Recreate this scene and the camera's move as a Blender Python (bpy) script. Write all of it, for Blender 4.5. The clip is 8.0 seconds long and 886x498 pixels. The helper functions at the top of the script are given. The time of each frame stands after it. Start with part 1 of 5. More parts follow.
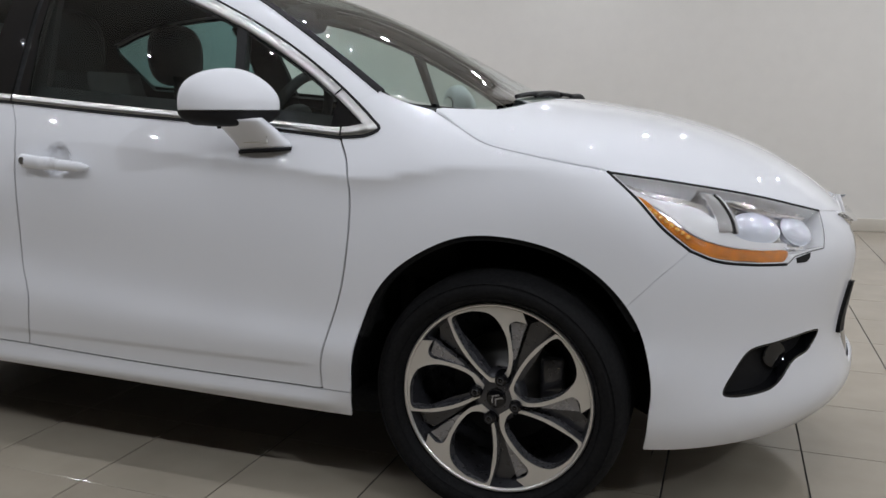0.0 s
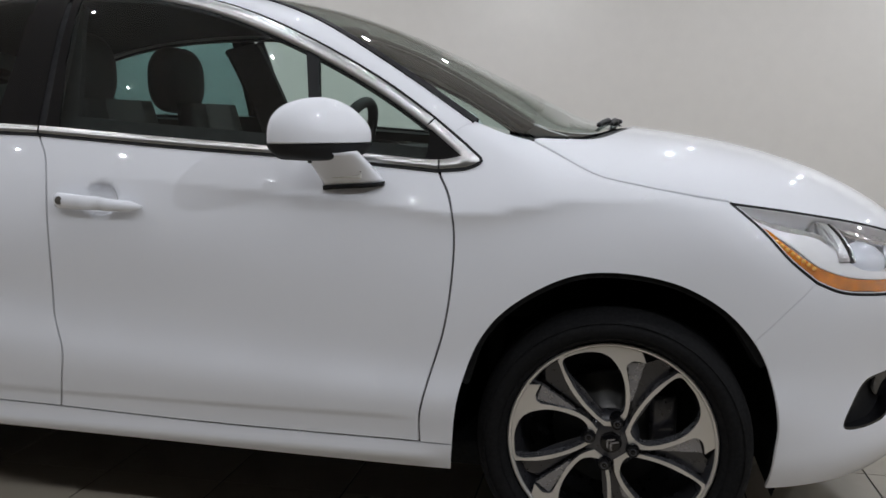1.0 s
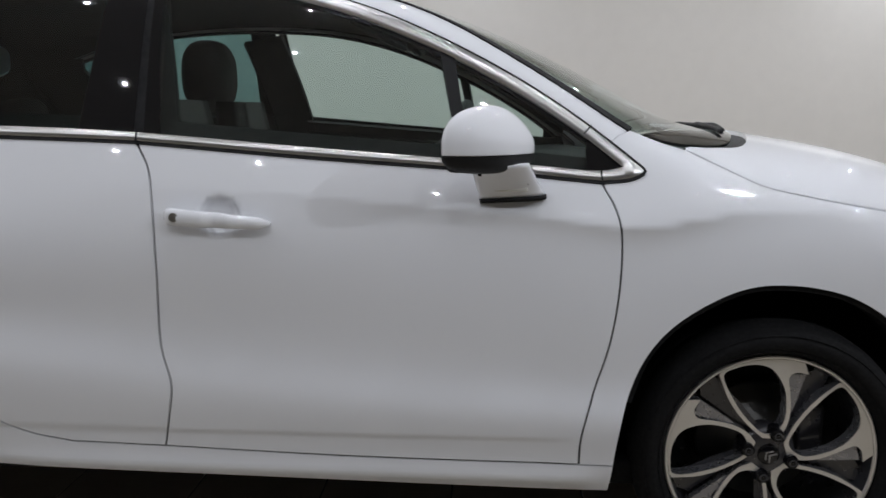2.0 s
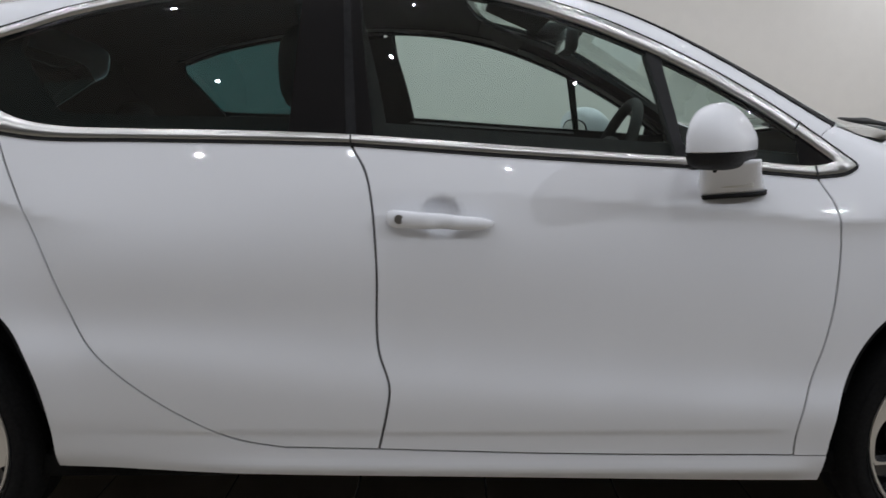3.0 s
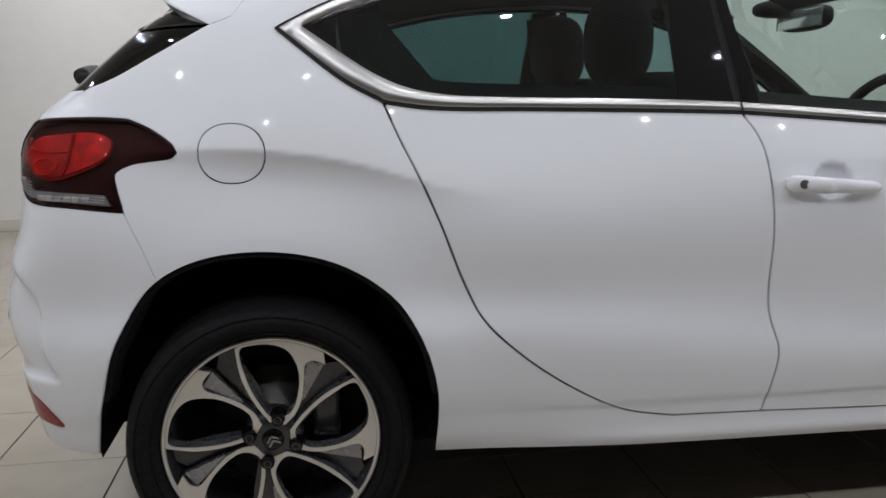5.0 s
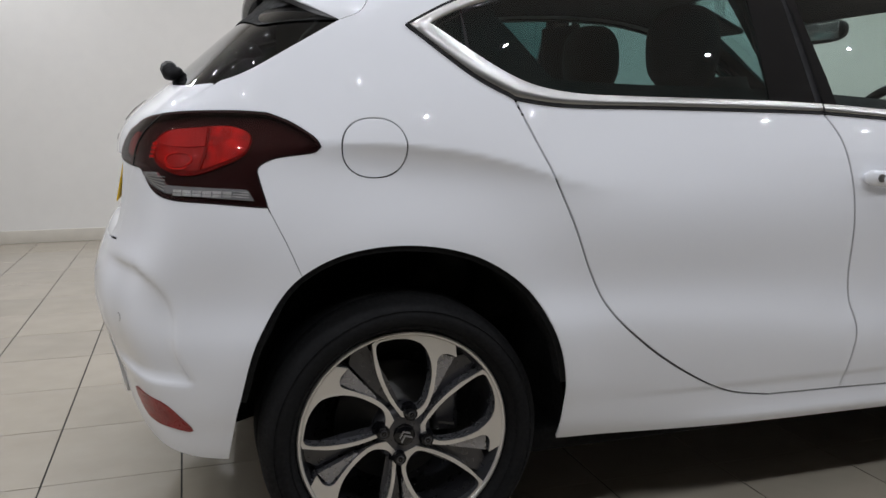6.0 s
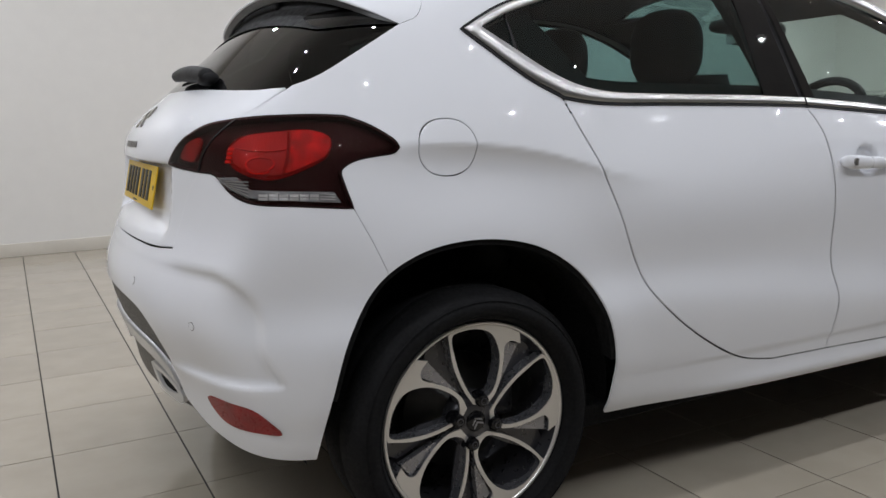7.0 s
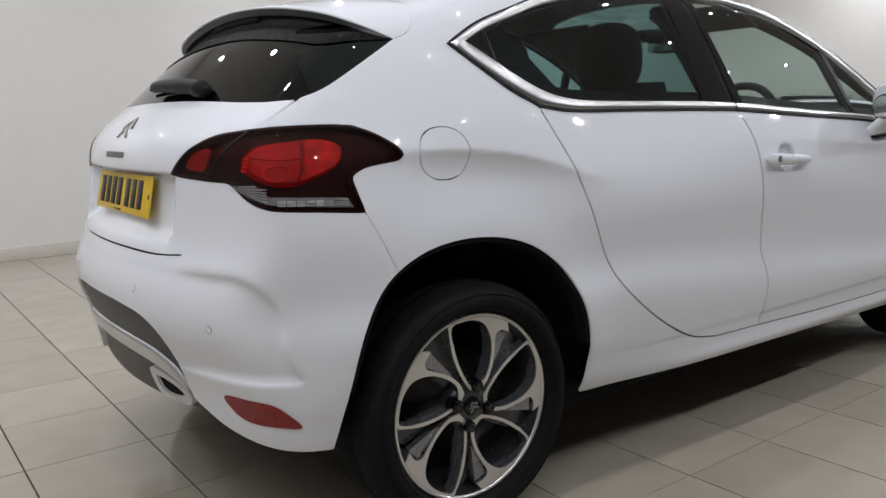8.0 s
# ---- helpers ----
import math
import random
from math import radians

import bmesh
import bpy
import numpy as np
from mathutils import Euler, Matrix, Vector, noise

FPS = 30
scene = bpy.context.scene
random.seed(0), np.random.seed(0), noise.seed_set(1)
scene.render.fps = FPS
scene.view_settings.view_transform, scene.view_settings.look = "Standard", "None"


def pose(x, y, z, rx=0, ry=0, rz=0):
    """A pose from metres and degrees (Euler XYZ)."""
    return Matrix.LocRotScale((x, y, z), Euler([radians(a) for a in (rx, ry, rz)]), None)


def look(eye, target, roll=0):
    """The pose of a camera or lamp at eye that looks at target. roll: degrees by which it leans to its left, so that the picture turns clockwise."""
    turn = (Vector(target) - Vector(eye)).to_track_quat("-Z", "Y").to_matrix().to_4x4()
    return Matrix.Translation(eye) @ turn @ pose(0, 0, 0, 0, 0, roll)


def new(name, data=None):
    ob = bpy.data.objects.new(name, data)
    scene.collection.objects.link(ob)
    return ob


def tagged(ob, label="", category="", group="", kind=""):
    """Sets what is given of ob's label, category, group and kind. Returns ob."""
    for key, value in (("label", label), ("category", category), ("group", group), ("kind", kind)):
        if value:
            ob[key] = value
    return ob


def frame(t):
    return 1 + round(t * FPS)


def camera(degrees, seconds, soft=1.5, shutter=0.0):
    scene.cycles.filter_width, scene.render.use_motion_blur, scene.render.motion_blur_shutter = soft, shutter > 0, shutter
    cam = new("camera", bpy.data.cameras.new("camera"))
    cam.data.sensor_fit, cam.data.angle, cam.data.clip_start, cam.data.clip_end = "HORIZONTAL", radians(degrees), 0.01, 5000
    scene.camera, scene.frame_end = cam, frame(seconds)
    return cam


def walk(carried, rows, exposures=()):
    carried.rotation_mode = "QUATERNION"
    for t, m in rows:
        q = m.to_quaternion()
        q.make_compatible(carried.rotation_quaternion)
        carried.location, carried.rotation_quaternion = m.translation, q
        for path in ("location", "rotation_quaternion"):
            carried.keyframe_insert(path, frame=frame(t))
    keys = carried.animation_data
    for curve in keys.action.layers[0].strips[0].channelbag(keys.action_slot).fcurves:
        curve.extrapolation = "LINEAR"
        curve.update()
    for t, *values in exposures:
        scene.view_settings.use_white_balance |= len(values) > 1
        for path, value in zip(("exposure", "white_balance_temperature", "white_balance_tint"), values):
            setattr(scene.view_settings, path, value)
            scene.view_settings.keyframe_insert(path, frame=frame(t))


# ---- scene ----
cam = camera(57.1, 8.0, shutter=0.2)
PATH = [
    (0, (0.520, -2.705, 1.062), (-0.130, -0.848, 0.712), 0.25),
    (0.5, (0.275, -2.711, 1.086), (-0.254, -0.813, 0.745), 0.0),
    (1, (-0.010, -2.714, 1.087), (-0.417, -0.780, 0.784), -0.1),
    (2.5, (-0.990, -2.672, 1.154), (-1.024, -0.703, 0.808), -0.1),
    (3, (-1.262, -2.709, 1.135), (-1.286, -0.737, 0.802), -0.55),
    (3.5, (-1.538, -2.677, 1.130), (-1.533, -0.707, 0.789), -1.15),
    (4, (-1.860, -2.676, 1.119), (-1.769, -0.708, 0.777), -1.35),
    (4.5, (-2.133, -2.653, 1.118), (-1.978, -0.690, 0.767), -1.25),
    (5, (-2.487, -2.623, 1.097), (-2.189, -0.678, 0.739), -0.7),
    (6.5, (-3.308, -2.487, 1.053), (-2.558, -0.658, 0.748), -0.7),
    (7, (-3.549, -2.430, 1.062), (-2.626, -0.685, 0.737), -1.45),
    (7.5, (-3.709, -2.405, 1.066), (-2.659, -0.734, 0.741), -1.9),
    (8, (-3.855, -2.415, 1.091), (-2.697, -0.819, 0.758), -2.05),
]
walk(cam, [(t, look(eye, target, roll)) for t, eye, target, roll in PATH], ((0, -0.16), (1, -0.19), (2.5, -0.27), (3.5, -0.17), (5, -0.01), (6.5, 0.04), (8, 0.03)))

# ---- light: a showroom with rows of small round ceiling spots ----
world = bpy.data.worlds.new("world")
world.use_nodes = True
world.node_tree.nodes["Background"].inputs[0].default_value = (0.8, 0.85, 0.9, 1)
world.node_tree.nodes["Background"].inputs[1].default_value = 0.3
scene.world = world
scene.view_settings.exposure = 0.0
WALL_Y, CEIL_Z = 5.05, 3.1
# rows of lamps along the bay: y, power, first x, gap, stagger
ROWS = ((-2.92, 9.0, -6.50, 1.135, 0.0), (-1.98, 1.3, -6.1, 1.135, 0.14), (-1.05, 5.6, -6.2, 1.2, 0.0), (0.4, 4.6, -5.1, 0.8, 0.22), (2.4, 11.6, -4.7, 1.8, 0.22), (4.1, 10.0, -4.4, 1.8, 0.22))
SPOTS = []
for y, e, x0, gap, stagger in ROWS:
    SPOTS += [(float(x), y + stagger * (-1) ** i, e * ((1.7 if y > 2 else 1.25) if x < -3.8 else (1.6 if y > 2 else 0.85) if x > 1.2 else 1.0)) for i, x in enumerate(np.arange(x0, 6.3 if y > 0 else 3.6, gap))]
# tight rows of three over the tail and the bonnet
for cx, cy in ((-4.3, 1.4), (-1.0, 1.4), (1.6, -0.6), (-5.3, -0.9), (-6.0, 0.9), (-3.9, 0.0)):
    SPOTS += [(cx + 0.22 * (i - 1), cy, 1.9) for i in range(3)]
for x, y, e in SPOTS:
    lamp = bpy.data.lights.new("spot_light", "AREA")
    lamp.shape, lamp.size, lamp.energy, lamp.color = "DISK", 0.07 if y > 1.9 else 0.028, e, (0.895, 0.925, 1.0)
    new("spot_light", lamp).matrix_world = pose(x, y, CEIL_Z - 0.012)
# one spot of the near row is turned along the car and throws the mirror's shadow on the door
AIMED = (3.3, -2.75)
lamp = bpy.data.lights.new("spot_light", "AREA")
lamp.shape, lamp.size, lamp.energy, lamp.color, lamp.spread = "DISK", 0.05, 8.5, (0.86, 0.91, 1.0), math.radians(80)
new("spot_light", lamp).matrix_world = look((*AIMED, CEIL_Z - 0.03), (-0.9, -0.95, 0.75))

# ---- materials ----
def material(name):
    m = bpy.data.materials.new(name)
    m.use_nodes = True
    return m, m.node_tree, m.node_tree.nodes["Principled BSDF"]


def put(bsdf, **values):
    for key, value in values.items():
        bsdf.inputs[key.replace("_", " ")].default_value = (*value, 1) if isinstance(value, tuple) else value


def noise_to(tree, scale, low, high, target, detail=4.0, coords="Object"):
    """A noise between two values into an input."""
    tc, n, r = tree.nodes.new("ShaderNodeTexCoord"), tree.nodes.new("ShaderNodeTexNoise"), tree.nodes.new("ShaderNodeMapRange")
    n.inputs["Scale"].default_value, n.inputs["Detail"].default_value = scale, detail
    tree.links.new(tc.outputs[coords], n.inputs["Vector"])
    tree.links.new(n.outputs["Fac"], r.inputs["Value"])
    r.inputs["From Min"].default_value, r.inputs["From Max"].default_value = 0.3, 0.7
    r.inputs["To Min"].default_value, r.inputs["To Max"].default_value = low, high
    tree.links.new(r.outputs["Result"], target)
    return r


def tint(tree, bsdf, scale, dark, light, detail=5.0):
    """Base colour between two colours by a noise."""
    tc, n, c = tree.nodes.new("ShaderNodeTexCoord"), tree.nodes.new("ShaderNodeTexNoise"), tree.nodes.new("ShaderNodeValToRGB")
    n.inputs["Scale"].default_value, n.inputs["Detail"].default_value = scale, detail
    tree.links.new(tc.outputs["Object"], n.inputs["Vector"])
    tree.links.new(n.outputs["Fac"], c.inputs["Fac"])
    c.color_ramp.elements[0].position, c.color_ramp.elements[1].position = 0.3, 0.7
    c.color_ramp.elements[0].color, c.color_ramp.elements[1].color = (*dark, 1), (*light, 1)
    tree.links.new(c.outputs["Color"], bsdf.inputs["Base Color"])


def bump(tree, bsdf, scale, strength, distance=0.002, detail=4.0):
    tc, n, b = tree.nodes.new("ShaderNodeTexCoord"), tree.nodes.new("ShaderNodeTexNoise"), tree.nodes.new("ShaderNodeBump")
    n.inputs["Scale"].default_value, n.inputs["Detail"].default_value = scale, detail
    b.inputs["Strength"].default_value, b.inputs["Distance"].default_value = strength, distance
    tree.links.new(tc.outputs["Object"], n.inputs["Vector"])
    tree.links.new(n.outputs["Fac"], b.inputs["Height"])
    tree.links.new(b.outputs["Normal"], bsdf.inputs["Normal"])


def simple(name, colour, rough, metal=0.0, coat=0.0, grain=0.0, scale=60.0, vary=0.12):
    m, tree, b = material(name)
    put(b, Base_Color=colour, Roughness=rough, Metallic=metal, Coat_Weight=coat, Coat_Roughness=0.04)
    if vary:
        tint(tree, b, scale * 0.15, tuple(c * (1 - vary) for c in colour), tuple(min(1, c * (1 + vary)) for c in colour))
        noise_to(tree, scale, rough * 0.85, min(1, rough * 1.15), b.inputs["Roughness"])
    if grain:
        bump(tree, b, scale * 4, grain)
    return m


def sheet_glass(name, colour, tone=1.0, least=0.06):
    """A thin pane: tinted clear, with the gloss of glass."""
    m, tree, b = material(name)
    tree.nodes.remove(b)
    clear, gloss, mix, face, power, fres = (tree.nodes.new("ShaderNode" + k) for k in ("BsdfTransparent", "BsdfGlossy", "MixShader", "LayerWeight", "Math", "MapRange"))
    face.inputs["Blend"].default_value = 0.5
    power.operation, power.inputs[1].default_value = "POWER", 5.0
    tree.links.new(face.outputs["Facing"], power.inputs[0])
    tree.links.new(power.outputs[0], fres.inputs["Value"])
    fres.inputs["To Min"].default_value = least
    clear.inputs["Color"].default_value = (*colour, 1)
    gloss.inputs["Roughness"].default_value = 0.01
    gloss.inputs["Color"].default_value = (tone, tone, tone, 1)
    for a, z in ((fres.outputs[0], mix.inputs[0]), (clear.outputs[0], mix.inputs[1]), (gloss.outputs[0], mix.inputs[2]), (mix.outputs[0], tree.nodes["Material Output"].inputs[0])):
        tree.links.new(a, z)
    return m


PAINT = simple("white_paint", (0.80, 0.810, 0.842), 0.55, coat=1.0, vary=0)
PAINT.node_tree.nodes["Principled BSDF"].inputs["Specular IOR Level"].default_value = 0.05
PAINT.node_tree.nodes["Principled BSDF"].inputs["Coat Roughness"].default_value = 0.02
CHROME = simple("satin_chrome", (0.56, 0.555, 0.545), 0.34, metal=1.0, vary=0)
BRIGHT = simple("bright_chrome", (0.86, 0.86, 0.86), 0.07, metal=1.0, vary=0)
BLACK_GLOSS = simple("gloss_black", (0.004, 0.004, 0.005), 0.03, coat=0.0, vary=0.05)
BLACK_TRIM = simple("black_plastic", (0.008, 0.008, 0.009), 0.55, grain=0.25, scale=180)
RUBBER = simple("rubber_seal", (0.006, 0.006, 0.007), 0.7, vary=0.2)
TYRE = simple("tyre_rubber", (0.0035, 0.0035, 0.004), 0.82, grain=0.3, scale=120, vary=0.25)
LINER = simple("arch_liner", (0.003, 0.003, 0.003), 0.9, grain=0.6, scale=90, vary=0.3)
POLISHED = simple("machined_alloy", (0.76, 0.74, 0.71), 0.30, metal=0.75, coat=0.4, vary=0)
GREY_ALLOY = simple("grey_alloy_paint", (0.30, 0.30, 0.32), 0.28, metal=0.75, coat=1.0, vary=0.08)
DARK_ALLOY = simple("dark_alloy_paint", (0.055, 0.055, 0.062), 0.3, metal=0.5, coat=0.9, vary=0.1)
DISC_STEEL = simple("dull_disc_steel", (0.10, 0.098, 0.095), 0.45, metal=1.0, vary=0.25)
STEEL = simple("brake_steel", (0.30, 0.29, 0.28), 0.4, metal=1.0, vary=0.2)
LEATHER = simple("black_leather", (0.006, 0.006, 0.007), 0.6, grain=0.4, scale=110, vary=0.2)
LEATHER_GREY = simple("grey_leather", (0.018, 0.019, 0.021), 0.5, grain=0.4, scale=110, vary=0.15)
CABIN = simple("cabin_plastic", (0.006, 0.006, 0.007), 0.7, grain=0.3, scale=150, vary=0.15)
HEADLINER = simple("headliner_cloth", (0.007, 0.007, 0.008), 0.9, grain=0.4, scale=220, vary=0.15)
DIFFUSER = simple("charcoal_plastic", (0.052, 0.050, 0.047), 0.45, grain=0.3, scale=200)
SILVER = simple("silver_paint", (0.62, 0.62, 0.62), 0.38, metal=0.35, coat=0.3, vary=0.05)
RED = simple("red_reflector", (0.52, 0.009, 0.005), 0.35, coat=0.2, scale=220, grain=0.5, vary=0.6)
DIM_RED = simple("dim_red_reflector", (0.30, 0.005, 0.003), 0.35, coat=0.2, scale=50, grain=0.7, vary=0.7)
BRIGHT_RED = simple("bright_red_lens", (0.85, 0.03, 0.02), 0.25, scale=200, grain=0.4)
DEEP_RED = simple("deep_red_reflector", (0.20, 0.003, 0.003), 0.25, scale=120, grain=0.1, vary=0.3)
# grey for the half-shaded depth of door gaps, also the headlamp's end joint
SEAM_GREY = simple("gap_grey", (0.15, 0.15, 0.155), 0.7, vary=0.1)
SENSOR_GREY = simple("sensor_ring_grey", (0.12, 0.12, 0.125), 0.5, vary=0)
REFLEX_RED = simple("bumper_reflex_red", (0.23, 0.002, 0.004), 0.3, coat=0.35, scale=160, grain=0.7, vary=0.35)
MAROON = simple("dark_red_housing", (0.006, 0.0010, 0.0015), 0.5)
CELL_AMBER = simple("bright_amber_cell", (0.95, 0.55, 0.12), 0.15, coat=0.8, vary=0)
AMBER = simple("amber_lens", (0.74, 0.235, 0.008), 0.2, coat=0.6, scale=260, grain=1.0, vary=0.3)
CLEAR_STRIP = simple("reversing_lens", (0.17, 0.165, 0.17), 0.22, metal=0.3, coat=1.0, scale=120, grain=0.5)
REFLEX = simple("reflex_cells", (0.46, 0.45, 0.45), 0.15, metal=0.5, coat=1.0, scale=180, grain=1.0, vary=0.5)
REFLECTOR = simple("lamp_reflector", (0.90, 0.90, 0.91), 0.16, metal=0.85, vary=0)
PROJECTOR = simple("projector_glass", (0.74, 0.78, 0.86), 0.12, metal=0.2, coat=1.0, vary=0)
FACET = simple("faceted_reflector", (0.93, 0.93, 0.94), 0.10, metal=1.0, grain=0.0, vary=0)
bump(FACET.node_tree, FACET.node_tree.nodes["Principled BSDF"], 24.0, 0.55, 0.02, 2.0)
LAMP_SILVER = simple("lamp_bezel", (0.90, 0.905, 0.92), 0.2, metal=0.0, coat=0.6, vary=0.03)
PLATE_YELLOW = simple("plate_yellow", (0.72, 0.47, 0.015), 0.4, vary=0.04)
INK = simple("plate_black", (0.015, 0.015, 0.015), 0.5)
GLASS = sheet_glass("green_glass", (0.78, 0.88, 0.85))
SCREEN = sheet_glass("screen_glass", (0.72, 0.82, 0.78), least=0.13)
PRIVACY = sheet_glass("dark_glass", (0.20, 0.34, 0.34))
REAR_GLASS = sheet_glass("rear_dark_glass", (0.035, 0.042, 0.042), 0.9)
CLEAR_LENS = simple("clear_marker_lens", (0.62, 0.61, 0.57), 0.2, coat=0.6, scale=200, grain=0.4)
LENS = sheet_glass("clear_lens", (0.93, 0.93, 0.93))
RED_LENS = sheet_glass("smoked_red_lens", (0.85, 0.46, 0.46), 0.5)
# dark grey of the unseen south wall, set to keep reflections low
SOUTH_PAINT = simple("unseen_wall_grey", (0.16, 0.16, 0.165), 0.8, vary=0.05)
WALL_PAINT = simple("wall_paint", (0.72, 0.70, 0.665), 0.75, grain=0.12, scale=50, vary=0.015)
CEIL_PAINT = simple("ceiling_paint", (0.62, 0.62, 0.62), 0.8, vary=0.02)
SKIRT = simple("skirting_paint", (0.60, 0.56, 0.49), 0.4, vary=0.04)
for m in (RUBBER, CABIN, HEADLINER, LEATHER, MAROON, TYRE, LINER, DEEP_RED, BLACK_TRIM):
    m.node_tree.nodes["Principled BSDF"].inputs["Specular IOR Level"].default_value = 0.25
UNDERSIDE = simple("dark_grey_plastic", (0.085, 0.085, 0.088), 0.45, vary=0.06)
FAIRING = simple("smooth_black_fairing", (0.005, 0.005, 0.005), 0.6, vary=0.1)
FAIRING.node_tree.nodes["Principled BSDF"].inputs["Specular IOR Level"].default_value = 0.06
LAMP_RING = simple("lamp_ring", (0.7, 0.7, 0.7), 0.3, metal=0.5)


def tile_material():
    m, tree, b = material("floor_tile")
    put(b, Roughness=0.1, Specular_IOR_Level=0.5)
    info, tc = tree.nodes.new("ShaderNodeObjectInfo"), tree.nodes.new("ShaderNodeTexCoord")
    n, c, mx, add = tree.nodes.new("ShaderNodeTexNoise"), tree.nodes.new("ShaderNodeValToRGB"), tree.nodes.new("ShaderNodeMixRGB"), tree.nodes.new("ShaderNodeVectorMath")
    n.inputs["Scale"].default_value, n.inputs["Detail"].default_value = 7.0, 8.0
    geo = tree.nodes.new("ShaderNodeNewGeometry")
    tree.links.new(geo.outputs["Position"], add.inputs[0])
    tree.links.new(info.outputs["Random"], add.inputs[1])
    tree.links.new(add.outputs[0], n.inputs["Vector"])
    tree.links.new(n.outputs["Fac"], c.inputs["Fac"])
    c.color_ramp.elements[0].position, c.color_ramp.elements[1].position = 0.3, 0.72
    c.color_ramp.elements[0].color, c.color_ramp.elements[1].color = (0.372, 0.328, 0.262, 1), (0.41, 0.365, 0.293, 1)
    mx.blend_type, mx.inputs[0].default_value = "MULTIPLY", 0.10
    tree.links.new(c.outputs["Color"], mx.inputs[1])
    tree.links.new(info.outputs["Random"], mx.inputs[2])
    tree.links.new(mx.outputs[0], b.inputs["Base Color"])
    noise_to(tree, 3.0, 0.07, 0.13, b.inputs["Roughness"])
    return m


TILE = tile_material()
GROUT = simple("grout", (0.03, 0.027, 0.024), 0.9, vary=0.3)


from mathutils.geometry import delaunay_2d_cdt as mathutils_cdt


class Curve:
    """Natural cubic through (x, y) pairs, straight beyond its ends."""
    def __init__(self, *pts):
        self.x = np.array([p[0] for p in pts], float)
        self.y = np.array([p[1] for p in pts], float)
        n, h = len(pts), np.diff(self.x)
        A, r = np.eye(n), np.zeros(n)
        for i in range(1, n - 1):
            A[i, i - 1:i + 2] = h[i - 1], 2 * (h[i - 1] + h[i]), h[i]
            r[i] = 6 * ((self.y[i + 1] - self.y[i]) / h[i] - (self.y[i] - self.y[i - 1]) / h[i - 1])
        self.m, self.h = np.linalg.solve(A, r), h

    def __call__(self, v):
        v = np.asarray(v, float)
        c = np.clip(v, self.x[0], self.x[-1])
        i = np.clip(np.searchsorted(self.x, c) - 1, 0, len(self.h) - 1)
        h, a, b = self.h[i], self.x[i + 1] - c, c - self.x[i]
        m0, m1, y0, y1 = self.m[i], self.m[i + 1], self.y[i], self.y[i + 1]
        out = (m0 * a ** 3 + m1 * b ** 3) / (6 * h) + (y0 / h - m0 * h / 6) * a + (y1 / h - m1 * h / 6) * b
        slope = (m1 * b ** 2 - m0 * a ** 2) / (2 * h) + (y1 - y0) / h - (m1 - m0) * h / 6
        return out + slope * (v - c)


def smax(a, b, k):
    d = np.clip(np.abs(a - b) / k, 0, 60)
    return np.maximum(a, b) + k * np.log1p(np.exp(-d))


def smin(a, b, k):
    return -smax(-a, -b, k)


XR, XF, YC, RR, RF = -2.75, 0.15, 0.30, 0.55, 0.60


# the car's form: front axle at x = 0, nose towards +x, mirrored about y = 0
WIDTH = Curve((-3.4, 0.66), (-3.15, 0.758), (-2.9, 0.828), (-2.67, 0.842), (-2.4, 0.858), (-2.1, 0.880), (-1.4, 0.896), (-0.7, 0.893), (-0.3, 0.884), (0.0, 0.866), (0.25, 0.836), (0.45, 0.798), (0.7, 0.715), (1.0, 0.59))
TUCK = Curve((0.15, 0.10), (0.22, 0.055), (0.27, 0.030), (0.31, 0.018), (0.36, 0.012), (0.42, 0.004), (0.47, 0.0), (0.52, 0.002), (0.57, 0.010), (0.62, 0.0155), (0.68, 0.015), (0.76, 0.0105), (0.84, 0.011), (0.92, 0.018), (1.0, 0.025), (1.1, 0.03), (1.6, 0.03))
CREASE = Curve((-3.4, 0.985), (-2.95, 1.0), (-2.775, 1.003), (-2.65, 0.997), (-2.49, 0.980), (-2.316, 0.938), (-2.16, 0.895), (-2.0, 0.905), (-1.6, 0.95), (-1.2, 0.952), (-0.874, 0.926), (-0.5, 0.893), (-0.33, 0.878), (-0.18, 0.900), (-0.02, 0.915), (0.2, 0.895), (0.5, 0.85), (1.0, 0.78))
SHELF = Curve((-3.4, 0.20), (-2.9, 0.14), (-2.6, 0.14), (-2.35, 0.24), (-2.0, 0.40), (-1.5, 0.40), (-0.9, 0.44), (-0.4, 0.48), (0.0, 0.46), (0.5, 0.5), (1.0, 0.5))
EDGE = Curve((-3.4, 0.006), (-2.55, 0.006), (-2.38, 0.010), (-2.25, 0.020), (-2.1, 0.040), (-2.0, 0.055), (-1.5, 0.050), (-0.8, 0.018), (-0.45, 0.014), (-0.2, 0.022), (0.2, 0.03), (1.0, 0.04))
UNDERCUT = Curve((-3.4, 0.006), (-2.9, 0.022), (-2.55, 0.024), (-2.40, 0.019), (-2.25, 0.010), (-2.05, 0.001), (-1.6, 0.001), (-1.1, 0.006), (-0.8, 0.012), (-0.5, 0.014), (-0.25, 0.018), (0.0, 0.015), (0.3, 0.004), (1.0, 0.0))
BELT = Curve((-3.4, 0.58), (-3.0, 0.715), (-2.7, 0.782), (-2.4, 0.803), (-2.0, 0.815), (-1.5, 0.825), (-0.8, 0.817), (-0.3, 0.80), (0.2, 0.76))
BONNET = Curve((-0.6, 1.155), (-0.3, 1.125), (0.0, 1.088), (0.3, 1.04), (0.55, 0.967), (0.75, 0.87), (0.88, 0.765), (1.0, 0.64))
